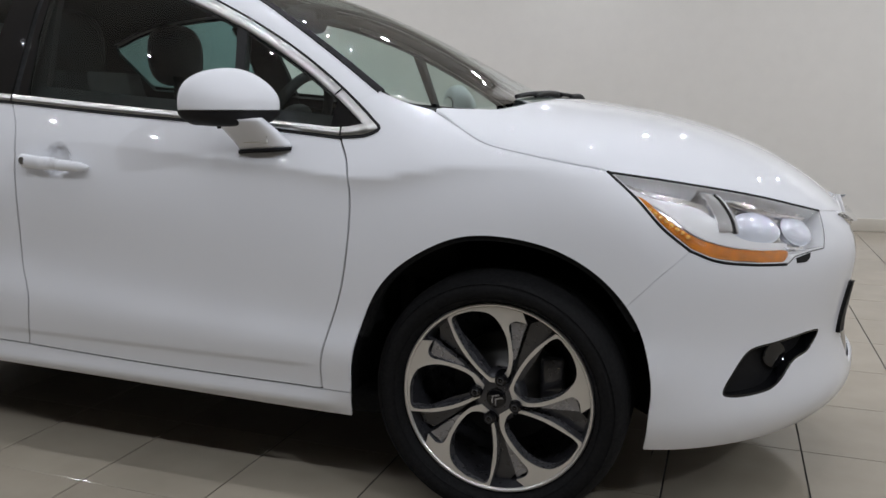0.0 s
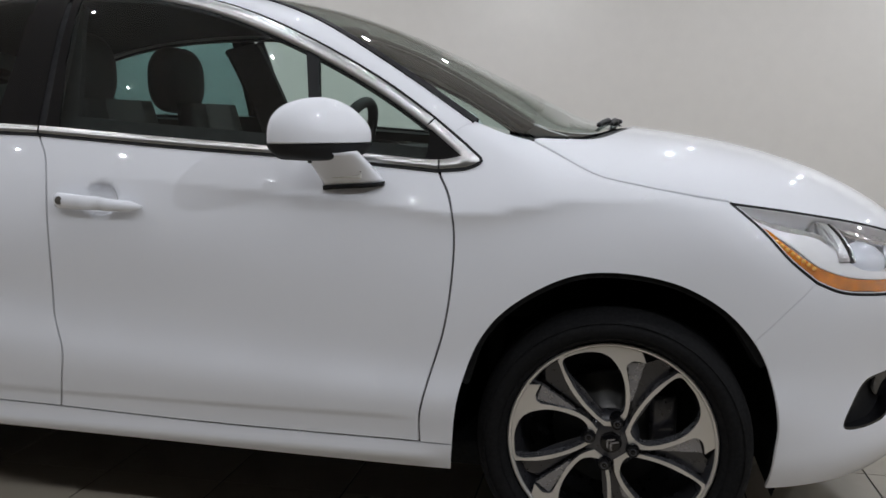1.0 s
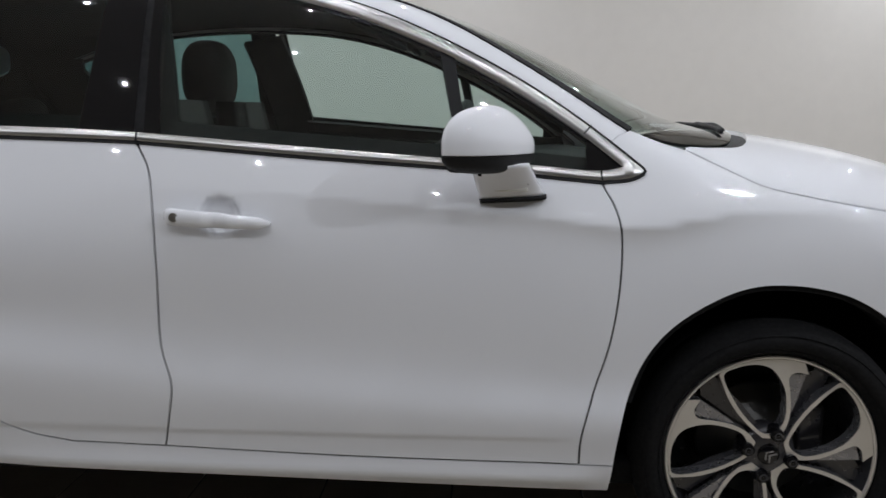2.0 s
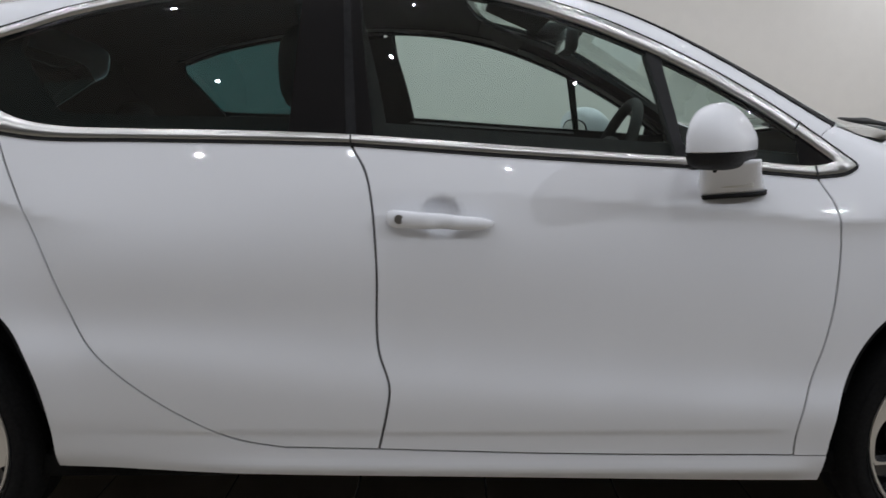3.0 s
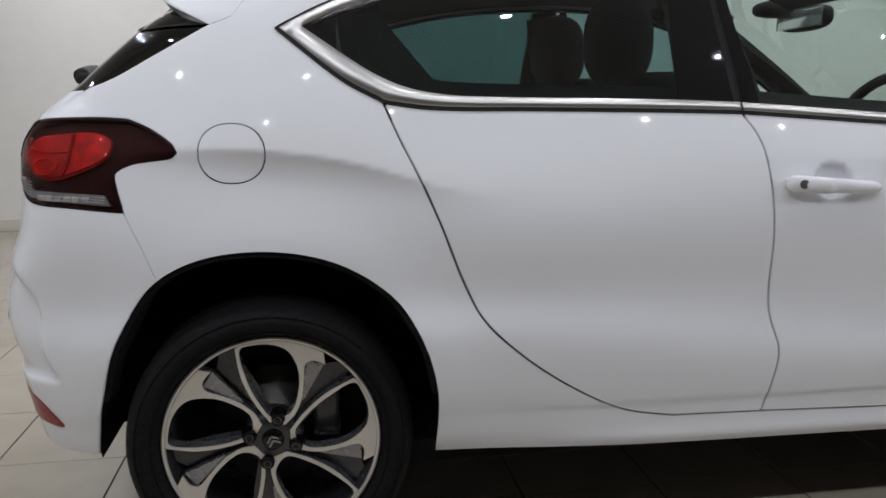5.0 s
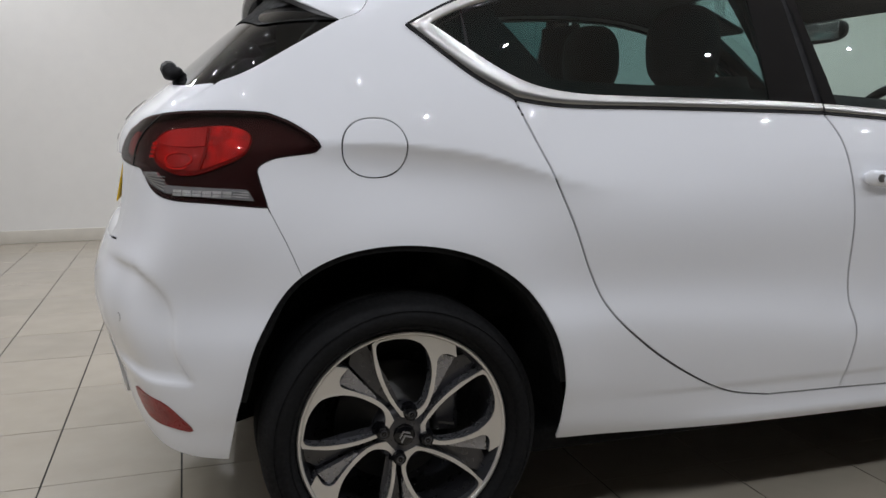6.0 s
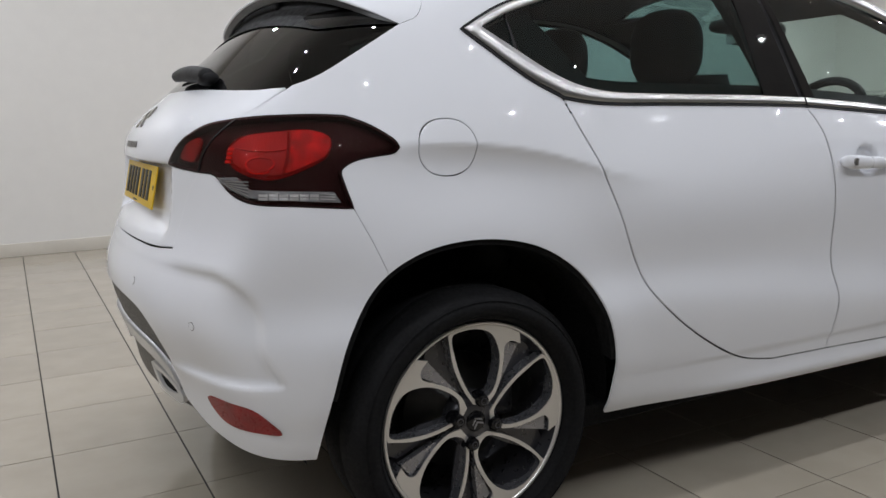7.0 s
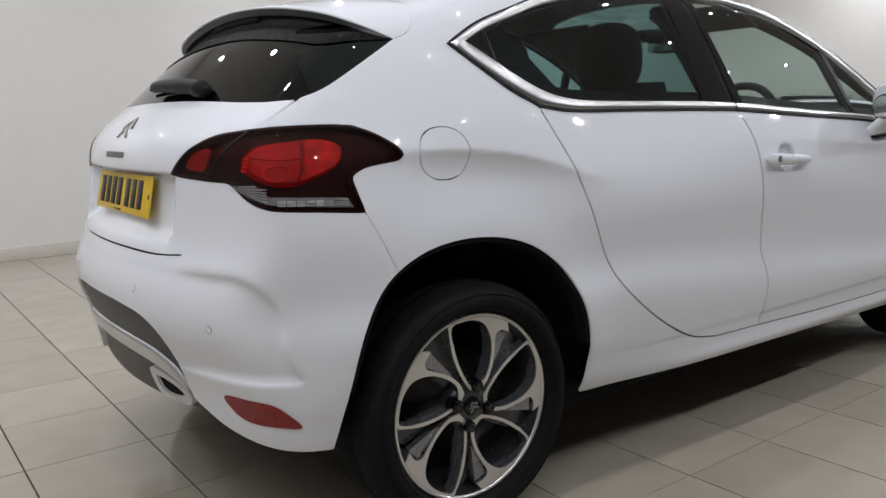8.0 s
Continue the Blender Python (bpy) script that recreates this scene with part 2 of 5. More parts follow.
ROOF = Curve((-3.4, 0.86), (-3.1, 1.10), (-2.94, 1.308), (-2.78, 1.375), (-2.55, 1.44), (-2.2, 1.492), (-1.8, 1.518), (-1.5, 1.522), (-1.2, 1.505), (-0.9, 1.457), (-0.6, 1.348), (-0.3, 1.202), (0.0, 1.042), (0.4, 0.83))
TAIL = Curve((0.15, -3.02), (0.25, -3.20), (0.33, -3.255), (0.45, -3.28), (0.6, -3.325), (0.7, -3.31), (0.78, -3.275), (0.9, -3.250), (1.0, -3.236), (1.07, -3.198), (1.12, -3.138), (1.2, -3.045), (1.3, -2.93))
NOSE = Curve((0.15, 0.72), (0.22, 0.84), (0.29, 0.90), (0.36, 0.90), (0.45, 0.885), (0.6, 0.90), (0.7, 0.90), (0.78, 0.86), (0.95, 0.66))


def step_up(d, w):
    return 0.5 + 0.5 * np.tanh(d / w)


def step_low(z):
    return 0.5 - 0.5 * np.tanh((z - 0.40) / 0.03)


def side_width(x, z):
    dz = z - CREASE(x)
    soft = EDGE(x)
    lift = soft * np.logaddexp(0, dz / soft)
    low = z + 0.096 * (np.clip(x, -2.1, -0.4) + 1.44) * np.exp(-((z - 0.54) / 0.16) ** 2)
    body = WIDTH(x) - TUCK(low) * (1 + 0.9 / (1 + np.exp((x + 2.0) / 0.1)) * step_low(z)) - SHELF(x) * lift
    drop = 0.002 * np.logaddexp(0, -dz / 0.002)
    body = body - UNDERCUT(x) * (1 - np.exp(-drop / 0.023)) * np.exp(-(drop / 0.16) ** 2)
    # flares round the wheel openings
    for hub_x, out in ((-2.612, 0.012), (0.0, 0.0)):
        r = np.hypot(x - hub_x, (z - 0.36) * 0.96)
        body = body + out * np.exp(-(np.clip(r - 0.385, -0.02, 9) / 0.085) ** 2) * step_up(z - 0.30, 0.08)
    # rounded sill below the doors
    body = body + 0.010 * np.exp(-((z - 0.292 + 0.012 * (x + 1.3)) / 0.024) ** 2) * step_up(x + 1.85, 0.12) * step_up(-0.43 - x, 0.03)
    # shallow step low on the doors
    body = body - 0.0028 * step_up(0.384 - z, 0.004) * step_up(x + 1.98, 0.10) * step_up(-0.50 - x, 0.03) * step_up(z - 0.30, 0.02)
    # hand recess behind the front door's handle
    cup = np.exp(-(((x + 1.287) / 0.044) ** 2 + ((z - 0.899) / 0.040) ** 2) ** 4)
    body = body - 0.022 * cup
    up = z - 1.06
    return smin(body, BELT(x) - 0.49 * up - 0.10 * up * np.abs(up), 0.012)


def form(p):
    """Less than 0 inside the car's outer skin."""
    x, y, z = p[..., 0], np.abs(p[..., 1]), p[..., 2]
    side = y - side_width(x, z)
    hood = BONNET(x + 0.10 * y * y) - 0.02 * y ** 2 - 0.25 * y ** 4
    glass = ROOF(x + 0.20 * y * y * np.clip((x + 1.3) / 0.9, 0, 1)) - 0.16 * y ** 2 + 0.08 * y ** 4
    top = 0.8 * (z - smax(hood, glass, 0.012))
    # rear bumper: sunken field round the sensors; tailgate: sunken number plate field
    s = XR - RR * np.arctan2(np.maximum(XR - x, 1e-6), np.maximum(y - YC, 1e-6))
    s = np.where(y < YC, XR - RR * math.pi / 2 - (YC - y), s)
    rim = -3.112 + 0.035 * np.clip((0.60 - z) / 0.1, 0, 1) ** 2
    over = np.hypot(np.clip(s - (rim - 0.13), 0, 1), np.clip(z - 0.60, 0, 1)) - 0.133
    dent = 0.017 * step_up(-over, 0.011) * step_up(rim - s, 0.015) * step_up(z - 0.494, 0.008)
    dent = dent * step_up(-2.9 - x, 0.02) * (0.12 + 0.88 * step_up(s + 3.38, 0.07))
    field = 0.036 * step_up(0.40 - y, 0.012) * step_up(0.958 - z, 0.004) * step_up(z - 0.805, 0.012)
    # shallow crease across the tailgate above the lettering
    field = field - 0.0030 * step_up(1.032 - z, 0.0025) * step_up(z - 0.975, 0.01) * step_up(0.60 - y, 0.03)
    tail = 0.9 * (TAIL(z) + field + 0.20 * y ** 2 + 0.06 * y ** 4 - x)
    nose = 0.75 * (x - NOSE(z) + 0.50 * y ** 2 + 0.38 * y ** 4)
    return smax(smax(side, top, 0.028), smax(tail, nose, 0.02), 0.028) + dent


def skin(eye, way):
    """Where rays from inside meet the outer skin."""
    lo, hi = np.zeros(len(eye)), np.full(len(eye), 2.6)
    for _ in range(34):
        mid = (lo + hi) / 2
        out = form(eye + way * mid[:, None]) > 0
        lo, hi = np.where(out, lo, mid), np.where(out, mid, hi)
    return eye + way * hi[:, None]


def normals(p, e=0.002):
    g = np.stack([form(p + e * d) - form(p - e * d) for d in np.eye(3)], -1)
    return g / np.linalg.norm(g, axis=1)[:, None]


# ways to name a place on the skin by two numbers, right-hand side of the car


def belt_rays(s, z):
    """s: x along the flank, then round the corners to the car's middle; z: height."""
    s, z = np.asarray(s, float), np.asarray(z, float)
    e, w = np.zeros((len(s), 3)), np.zeros((len(s), 3))
    e[:, 2] = z
    ar, af = np.clip((XR - s) / RR, 0, math.pi / 2), np.clip((s - XF) / RF, 0, math.pi / 2)
    a = af - ar
    w[:, 0], w[:, 1] = np.sin(a), -np.cos(a)
    e[:, 0] = np.clip(s, XR, XF)
    e[:, 1] = -YC
    rest = np.maximum(XR - RR * math.pi / 2 - s, s - XF - RF * math.pi / 2)
    e[:, 1] += np.clip(rest, 0, 10)
    return e, w


SR, SF = XR - RR * math.pi / 2 - YC, XF + RF * math.pi / 2 + YC


def belt(s, z):
    s = np.asarray(s, float)
    over = (s < SR) | (s > SF)
    p = skin(*belt_rays(np.where(s < SR, 2 * SR - s, np.where(s > SF, 2 * SF - s, s)), z))
    p[:, 1] = np.where(over, -p[:, 1], p[:, 1])
    return p


def dome(x, b):
    """x along the car; b: way from the middle of the roof down its right side."""
    x, a = np.asarray(x, float), np.radians(80 * np.asarray(b, float))
    e, w = np.zeros((len(x), 3)), np.zeros((len(x), 3))
    e[:, 0], e[:, 2] = x, 0.8
    w[:, 1], w[:, 2] = -np.sin(a), np.cos(a)
    return skin(e, w)


def to_belt(p):
    x, y, z = p
    y = -abs(y)
    if XR <= x <= XF: return x, z
    if y > -YC:
        return (XR - RR * math.pi / 2 - (y + YC), z) if x < XR else (XF + RF * math.pi / 2 + (y + YC), z)
    a = math.atan2(abs(x - (XR if x < XR else XF)), -(y + YC))
    return (XR - RR * a, z) if x < XR else (XF + RF * a, z)


def to_dome(p):
    return p[0], math.degrees(math.atan2(-p[1], p[2] - 0.8)) / 80


# ---- building tools ----
def part(name, bm, mat, parent=None, label="", smooth=True):
    """One mesh object from a bmesh, under a thing."""
    me = bpy.data.meshes.new(name)
    bm.to_mesh(me)
    bm.free()
    me.materials.append(mat)
    if smooth:
        for p in me.polygons:
            p.use_smooth = True
    ob = new(name, me)
    ob.parent = parent
    return tagged(ob, label=label)


def raw(name, verts, faces, mat, parent=None, label="", vnormals=None, smooth=True):
    me = bpy.data.meshes.new(name)
    me.from_pydata([tuple(map(float, v)) for v in verts], [], [tuple(map(int, f)) for f in faces])
    me.materials.append(mat)
    if smooth:
        me.polygons.foreach_set("use_smooth", [True] * len(me.polygons))
        if vnormals is not None:
            me.normals_split_custom_set_from_vertices([tuple(map(float, v)) for v in vnormals])
    me.update()
    ob = new(name, me)
    ob.parent = parent
    return tagged(ob, label=label)


def thing(name, label, category, m=None, group="", kind=""):
    ob = new(name)
    ob.empty_display_size = 0.1
    if m is not None:
        ob.matrix_world = m
    return tagged(ob, label, category, group, kind)


def smooth_line(pts, spacing=0.014, closed=False):
    """Catmull-Rom through the points, evenly sampled."""
    p = np.array(pts, float)
    if len(p) == 2 and not closed:
        n = max(1, int(np.linalg.norm(p[1] - p[0]) / spacing))
        return p[0] + (p[1] - p[0]) * np.linspace(0, 1, n + 1)[:, None]
    q = np.vstack([p[-1], p, p[0], p[1]]) if closed else np.vstack([2 * p[0] - p[1], p, 2 * p[-1] - p[-2]])
    out = []
    for i in range(1, len(q) - 2):
        a, b, c, d = q[i - 1], q[i], q[i + 1], q[i + 2]
        k0, k1, k2 = (max(1e-6, np.linalg.norm(v)) ** 0.5 for v in (b - a, c - b, d - c))
        m1 = (c - b) + k1 * ((b - a) / k0 - (c - a) / (k0 + k1))
        m2 = (c - b) + k1 * ((d - c) / k2 - (d - b) / (k1 + k2))
        n = max(2, int(np.ceil(np.linalg.norm(c - b) / spacing)))
        for u in np.linspace(0, 1, n, endpoint=False):
            out.append((2 * u ** 3 - 3 * u ** 2 + 1) * b + (u ** 3 - 2 * u ** 2 + u) * m1 + (3 * u ** 2 - 2 * u ** 3) * c + (u ** 3 - u ** 2) * m2)
    if not closed:
        out.append(q[-2])
    return np.array(out)


def seg(pts, gap=0.0028, spacing=0.014):
    return smooth_line(pts, spacing), gap


def flat(pts, gap=0.0028):
    """A line with corners at its points."""
    out = [smooth_line(pts[i:i + 2])[:-1] for i in range(len(pts) - 1)]
    return np.vstack([*out, [pts[-1]]]), gap


def back(s):
    return s[0][::-1], s[1]


def ring(*segs):
    """Joins lines end to end into one outline, drawn in by each line's gap."""
    pts, gaps = [], []
    for line, gap in segs:
        pts.append(line[:-1])
        gaps += [gap] * (len(line) - 1)
    p, g = np.vstack(pts), np.array(gaps)
    keep = np.linalg.norm(p - np.roll(p, 1, 0), axis=1) > 1e-4
    p, g = p[keep], g[keep]
    area = 0.5 * np.sum(p[:, 0] * np.roll(p[:, 1], -1) - np.roll(p[:, 0], -1) * p[:, 1])
    a, b = p - np.roll(p, 1, 0), np.roll(p, -1, 0) - p
    a, b = a / np.linalg.norm(a, axis=1)[:, None], b / np.linalg.norm(b, axis=1)[:, None]
    na, nb = np.stack([-a[:, 1], a[:, 0]], 1), np.stack([-b[:, 1], b[:, 0]], 1)
    ga = np.roll(g, 1)
    n = (na * ga[:, None] + nb * g[:, None])
    n = n / np.maximum(0.5, 1 + np.sum(na * nb, 1))[:, None]
    return p + n * (1 if area > 0 else -1)


def inside(poly, pts):
    hit = np.zeros(len(pts), bool)
    x, y = pts[:, 0], pts[:, 1]
    for (x0, y0), (x1, y1) in zip(poly, np.roll(poly, -1, 0)):
        if y0 != y1:
            hit ^= ((y0 > y) != (y1 > y)) & (x < (x1 - x0) * (y - y0) / (y1 - y0) + x0)
    return hit


def fill(outline, holes=(), step=0.02):
    """Triangles over a flat outline with holes, with an even grid inside."""
    loops = [np.array(outline), *[np.array(h) for h in holes]]
    pts, edges, start = np.vstack(loops), [], 0
    for l in loops:
        edges += [(start + i, start + (i + 1) % len(l)) for i in range(len(l))]
        start += len(l)
    lo, hi = loops[0].min(0), loops[0].max(0)
    gx, gy = np.meshgrid(np.arange(lo[0] + step / 2, hi[0], step), np.arange(lo[1] + step / 2, hi[1], step))
    gx = gx + (np.arange(len(gx)) % 2)[:, None] * step / 2
    grid = np.stack([gx.ravel(), gy.ravel()], 1)
    ok = inside(loops[0], grid)
    for h in loops[1:]:
        ok &= ~inside(h, grid)
    grid = grid[ok]
    if len(grid):
        near = np.full(len(grid), 9.0)
        for i in range(0, len(pts), 200):
            near = np.minimum(near, np.linalg.norm(grid[:, None] - pts[None, i:i + 200], axis=2).min(1))
        grid = grid[near > step * 0.42]
    allp = np.vstack([pts, grid]) if len(grid) else pts
    out = mathutils_cdt([Vector(p) for p in allp.tolist()], edges, [], 0, 1e-6)
    v = np.array([tuple(p) for p in out[0]])
    f = np.array([t for t in out[2] if len(t) == 3])
    mid = v[f].mean(1)
    ok = inside(loops[0], mid)
    for h in loops[1:]:
        ok &= ~inside(h, mid)
    f = f[ok]
    used = np.unique(f)
    index = np.full(len(v), -1)
    index[used] = np.arange(len(used))
    return v[used], index[f]


def rim_edges(f):
    """The directed edges that only one triangle has."""
    e = np.vstack([f[:, [0, 1]], f[:, [1, 2]], f[:, [2, 0]]])
    have = set(map(tuple, e.tolist()))
    return [(a, b) for a, b in e.tolist() if (b, a) not in have]


def panel(name, outline, where, mat, parent, label="", holes=(), step=0.02, lift=0.0, fold=0.014, sides=(1,), round_edge=0.0):
    """A piece of the car's skin inside an outline of (s, z) or (x, b), with folded edges; sides: 1 right, -1 left."""
    v2, f = fill(outline, holes, step)
    p = where(v2[:, 0], v2[:, 1])
    n = normals(p)
    p = p + n * lift
    t = np.cross(p[f[:, 1]] - p[f[:, 0]], p[f[:, 2]] - p[f[:, 0]])
    turn = np.sum(t * n[f].mean(1), 1) < 0
    f[turn] = f[turn][:, [0, 2, 1]]
    vs, fs, ns = [p], [f.tolist()], [n]
    if fold:
        e = rim_edges(f)
        top = sorted({a for a, b in e} | {b for a, b in e})
        at = {a: len(p) + i for i, a in enumerate(top)}
        out = np.zeros((len(p), 3))
        for a, b in e:
            o = np.cross(p[b] - p[a], n[a])
            out[a] += o
            out[b] += o
        out = out[top] / (np.linalg.norm(out[top], axis=1)[:, None] + 1e-9)
        vs.append(p[top] - n[top] * fold)
        if round_edge:
            n = n.copy()
            n[top] = n[top] + round_edge * out
            n = n / np.linalg.norm(n, axis=1)[:, None]
            ns[0] = n
        ns.append(out)
        fs.append([q for a, b in e for q in ((a, at[a], b), (b, at[a], at[b]))])
    vs, ns = np.vstack(vs), np.vstack(ns)
    fs = [q for block in fs for q in block]
    made = []
    for side in sides:
        if side < 0:
            vs, ns, fs = vs * (1, -1, 1), ns * (1, -1, 1), [(a, c, b) for a, b, c in fs]
        made.append(raw(name, vs, fs, mat, parent, label, ns))
    return made


def strip(name, line, where, mat, parent, width=0.02, lift=-0.012, thick=0.004, sides=(1,), label=""):
    """A flat bead that follows a line on the skin."""
    line = np.array(line)
    p = where(line[:, 0], line[:, 1])
    n = normals(p)
    t = np.gradient(p, axis=0)
    w = np.cross(n, t)
    w = w / np.linalg.norm(w, axis=1)[:, None] * width / 2
    rows = [p + w + n * (lift - thick), p + w + n * lift, p - w + n * lift, p - w + n * (lift - thick)]
    k = len(p)
    v = np.vstack(rows)
    f = [(r * k + i, (r + 1) * k + i, (r + 1) * k + i + 1, r * k + i + 1) for r in range(3) for i in range(k - 1)]
    made = []
    for side in sides:
        if side < 0:
            v, f = v * (1, -1, 1), [q[::-1] for q in f]
        made.append(raw(name, v, f, mat, parent, label, smooth=False))
    return made


def on_side(pts):
    """(x, z) seen from the side, as (s, z)."""
    a = np.array(pts, float)
    e = np.stack([a[:, 0], 0 * a[:, 0], a[:, 1]], 1)
    return [to_belt(p) for p in skin(e, np.tile([0.0, -1.0, 0.0], (len(a), 1)))]


def side_dome(pts):
    """(x, z) seen from the side, as (x, b)."""
    a = np.array(pts, float)
    e = np.stack([a[:, 0], 0 * a[:, 0], a[:, 1]], 1)
    return [to_dome(p) for p in skin(e, np.tile([0.0, -1.0, 0.0], (len(a), 1)))]


def belt_dome(pts):
    a = np.array(pts, float)
    return [to_dome(p) for p in belt(a[:, 0], a[:, 1])]


def plan_dome(pts):
    """(x, y) seen from above, as (x, b)."""
    a = np.array(pts, float)
    e = np.stack([a[:, 0], a[:, 1], 0.5 + 0 * a[:, 0]], 1)
    return [to_dome(p) for p in skin(e, np.tile([0.0, 0.0, 1.0], (len(a), 1)))]


def lathe(profile, n=64, axis="y"):
    """Verts and faces of (radius, offset) turned about the y axis."""
    v, f, k = [], [], len(profile)
    for i in range(n):
        a = 2 * math.pi * i / n
        v += [(r * math.cos(a), o, r * math.sin(a)) for r, o in profile]
    for i in range(n):
        j = (i + 1) % n
        f += [(i * k + q, i * k + q + 1, j * k + q + 1, j * k + q) for q in range(k - 1)]
    return v, f


def box(bm, size, m=None, bevel=0.0, segs=2):
    """Adds a bevelled box to a bmesh."""
    made = bmesh.ops.create_cube(bm, size=1.0, matrix=(m or Matrix()) @ Matrix.Diagonal((*size, 1)))
    if bevel:
        es = list({e for v in made["verts"] for e in v.link_edges})
        bmesh.ops.bevel(bm, geom=es, offset=bevel, segments=segs, profile=0.6, affect="EDGES")
    return bm


def boxed(size, m=None, bevel=0.0, segs=2):
    return box(bmesh.new(), size, m, bevel, segs)


def prism(outline, depth, m=None, holes=(), step=9.0, bevel=0.0):
    """A flat outline in x, z, with thickness along y from 0 to depth: verts and faces."""
    v2, f = fill(outline, holes, step)
    k = len(v2)
    v = [(a, 0.0, b) for a, b in v2] + [(a, depth, b) for a, b in v2]
    up = np.cross(*(np.array([v[f[0][1]], v[f[0][2]]]) - np.array(v[f[0][0]])))[1] < 0
    f = f if up else f[:, ::-1]
    faces = [tuple(t) for t in f] + [tuple(k + i for i in t[::-1]) for t in f]
    faces += [(b, a, k + a, k + b) for a, b in rim_edges(f)]
    if m is not None:
        v = [tuple(m @ Vector(p)) for p in v]
    return v, faces


def tube(pts, radius, n=10):
    """Verts and faces of a round bar along a line."""
    p = np.array(pts, float)
    t = np.gradient(p, axis=0)
    v, f = [], []
    up = np.array([0.0, 0.0, 1.0])
    for i in range(len(p)):
        d = t[i] / np.linalg.norm(t[i])
        a = np.cross(d, up if abs(d @ up) < 0.95 else np.array([1.0, 0, 0]))
        a = a / np.linalg.norm(a)
        b = np.cross(d, a)
        r = radius[i] if np.ndim(radius) else radius
        v += [p[i] + r * (math.cos(q) * a + math.sin(q) * b) for q in np.linspace(0, 2 * math.pi, n, endpoint=False)]
    for i in range(len(p) - 1):
        f += [(i * n + j, i * n + (j + 1) % n, (i + 1) * n + (j + 1) % n, (i + 1) * n + j) for j in range(n)]
    f += [tuple(range(n))[::-1], tuple((len(p) - 1) * n + j for j in range(n))]
    return v, f


# ---- the car's lines, (x, z) seen from the side unless said otherwise ----
C_SEAM = [(-2.336, 1.094), (-2.306, 1.022), (-2.261, 0.924), (-2.219, 0.825), (-2.169, 0.692), (-2.126, 0.608), (-2.042, 0.524), (-1.92, 0.437), (-1.79, 0.372), (-1.66, 0.347)]
SILL_TOP = [(-1.66, 0.347), (-1.441, 0.342), (-1.0, 0.328), (-0.457, 0.320)]
SILL_FRONT = [(-0.457, 0.320), (-0.378, 0.318)]
B_SEAM = [(-1.496, 1.060), (-1.462, 1.003), (-1.446, 0.925), (-1.437, 0.79), (-1.437, 0.594), (-1.412, 0.503), (-1.42, 0.437), (-1.441, 0.342)]
A_SEAM = [(-0.419, 0.975), (-0.389, 0.92), (-0.375, 0.85), (-0.378, 0.73), (-0.397, 0.605), (-0.431, 0.49), (-0.455, 0.39), (-0.457, 0.320)]
TRIM_LOW = [(-2.336, 1.094), (-2.245, 1.081), (-2.02, 1.074), (-1.713, 1.067), (-1.496, 1.060)]
TRIM_FRONT = [(-1.496, 1.060), (-1.126, 1.031), (-0.711, 1.002), (-0.564, 0.989), (-0.419, 0.975)]
TRIM_TIP = [(-0.419, 0.975), (-0.345, 0.983), (-0.318, 1.000), (-0.345, 1.026), (-0.395, 1.066)]
TRIM_REAR = [(-2.570, 1.262), (-2.424, 1.143), (-2.336, 1.094)]
TRIM_TOP = [(-2.570, 1.262), (-2.453, 1.321), (-2.322, 1.365), (-2.2, 1.402), (-1.95, 1.447), (-1.6, 1.469), (-1.3, 1.456), (-1.033, 1.404), (-0.787, 1.306), (-0.598, 1.205), (-0.465, 1.118), (-0.395, 1.066)]
GLASS_LOW = [(-2.515, 1.268), (-2.36, 1.161), (-2.289, 1.128), (-2.209, 1.111), (-2.024, 1.101), (-1.713, 1.093), (-1.495, 1.083), (-1.125, 1.054), (-0.708, 1.023), (-0.563, 1.012), (-0.42, 1.001), (-0.365, 1.010)]
GLASS_TOP = [(-2.515, 1.268), (-2.43, 1.307), (-2.3, 1.349), (-2.19, 1.384), (-1.95, 1.430), (-1.6, 1.452), (-1.3, 1.438), (-1.088, 1.393), (-0.869, 1.312), (-0.736, 1.250), (-0.604, 1.178), (-0.473, 1.093), (-0.365, 1.010)]
ARCH_FRONT = [(-0.385, 0.247), (-0.378, 0.318), (-0.370, 0.395), (-0.353, 0.479), (-0.307, 0.59), (-0.241, 0.665), (-0.113, 0.737), (-0.013, 0.752), (0.135, 0.728), (0.262, 0.653), (0.345, 0.538), (0.379, 0.402), (0.374, 0.305), (0.364, 0.228)]
ARCH_REAR = [(-2.235, 0.283), (-2.233, 0.439), (-2.262, 0.557), (-2.323, 0.66), (-2.444, 0.744), (-2.599, 0.778), (-2.756, 0.762), (-2.858, 0.705), (-2.93, 0.60), (-2.978, 0.45), (-3.005, 0.31)]
SILL_BOTTOM = [(-2.235, 0.283), (-1.27, 0.270), (-0.385, 0.247)]
# (s, z) round the corners
JOIN = [(-2.92, 1.065), (-2.72, 1.088), (-2.5, 1.098), (-2.336, 1.094)]
LAMP_SIDE = [(-2.92, 1.065), (-2.865, 1.047), (-2.820, 1.024), (-2.798, 1.008), (-2.790, 0.994)]
LAMP_NOTCH = [(-2.790, 0.994), (-2.802, 0.984), (-2.840, 0.979), (-2.905, 0.969), (-2.936, 0.950), (-2.930, 0.920), (-2.912, 0.869)]
LAMP_UNDER = [(-2.912, 0.869), (-3.023, 0.879), (-3.138, 0.890), (-3.185, 0.910), (-3.235, 0.945), (-3.303, 0.950)]
LAMP_INNER = [(-3.303, 0.950), (-3.40, 0.955), (-3.500, 0.962)]
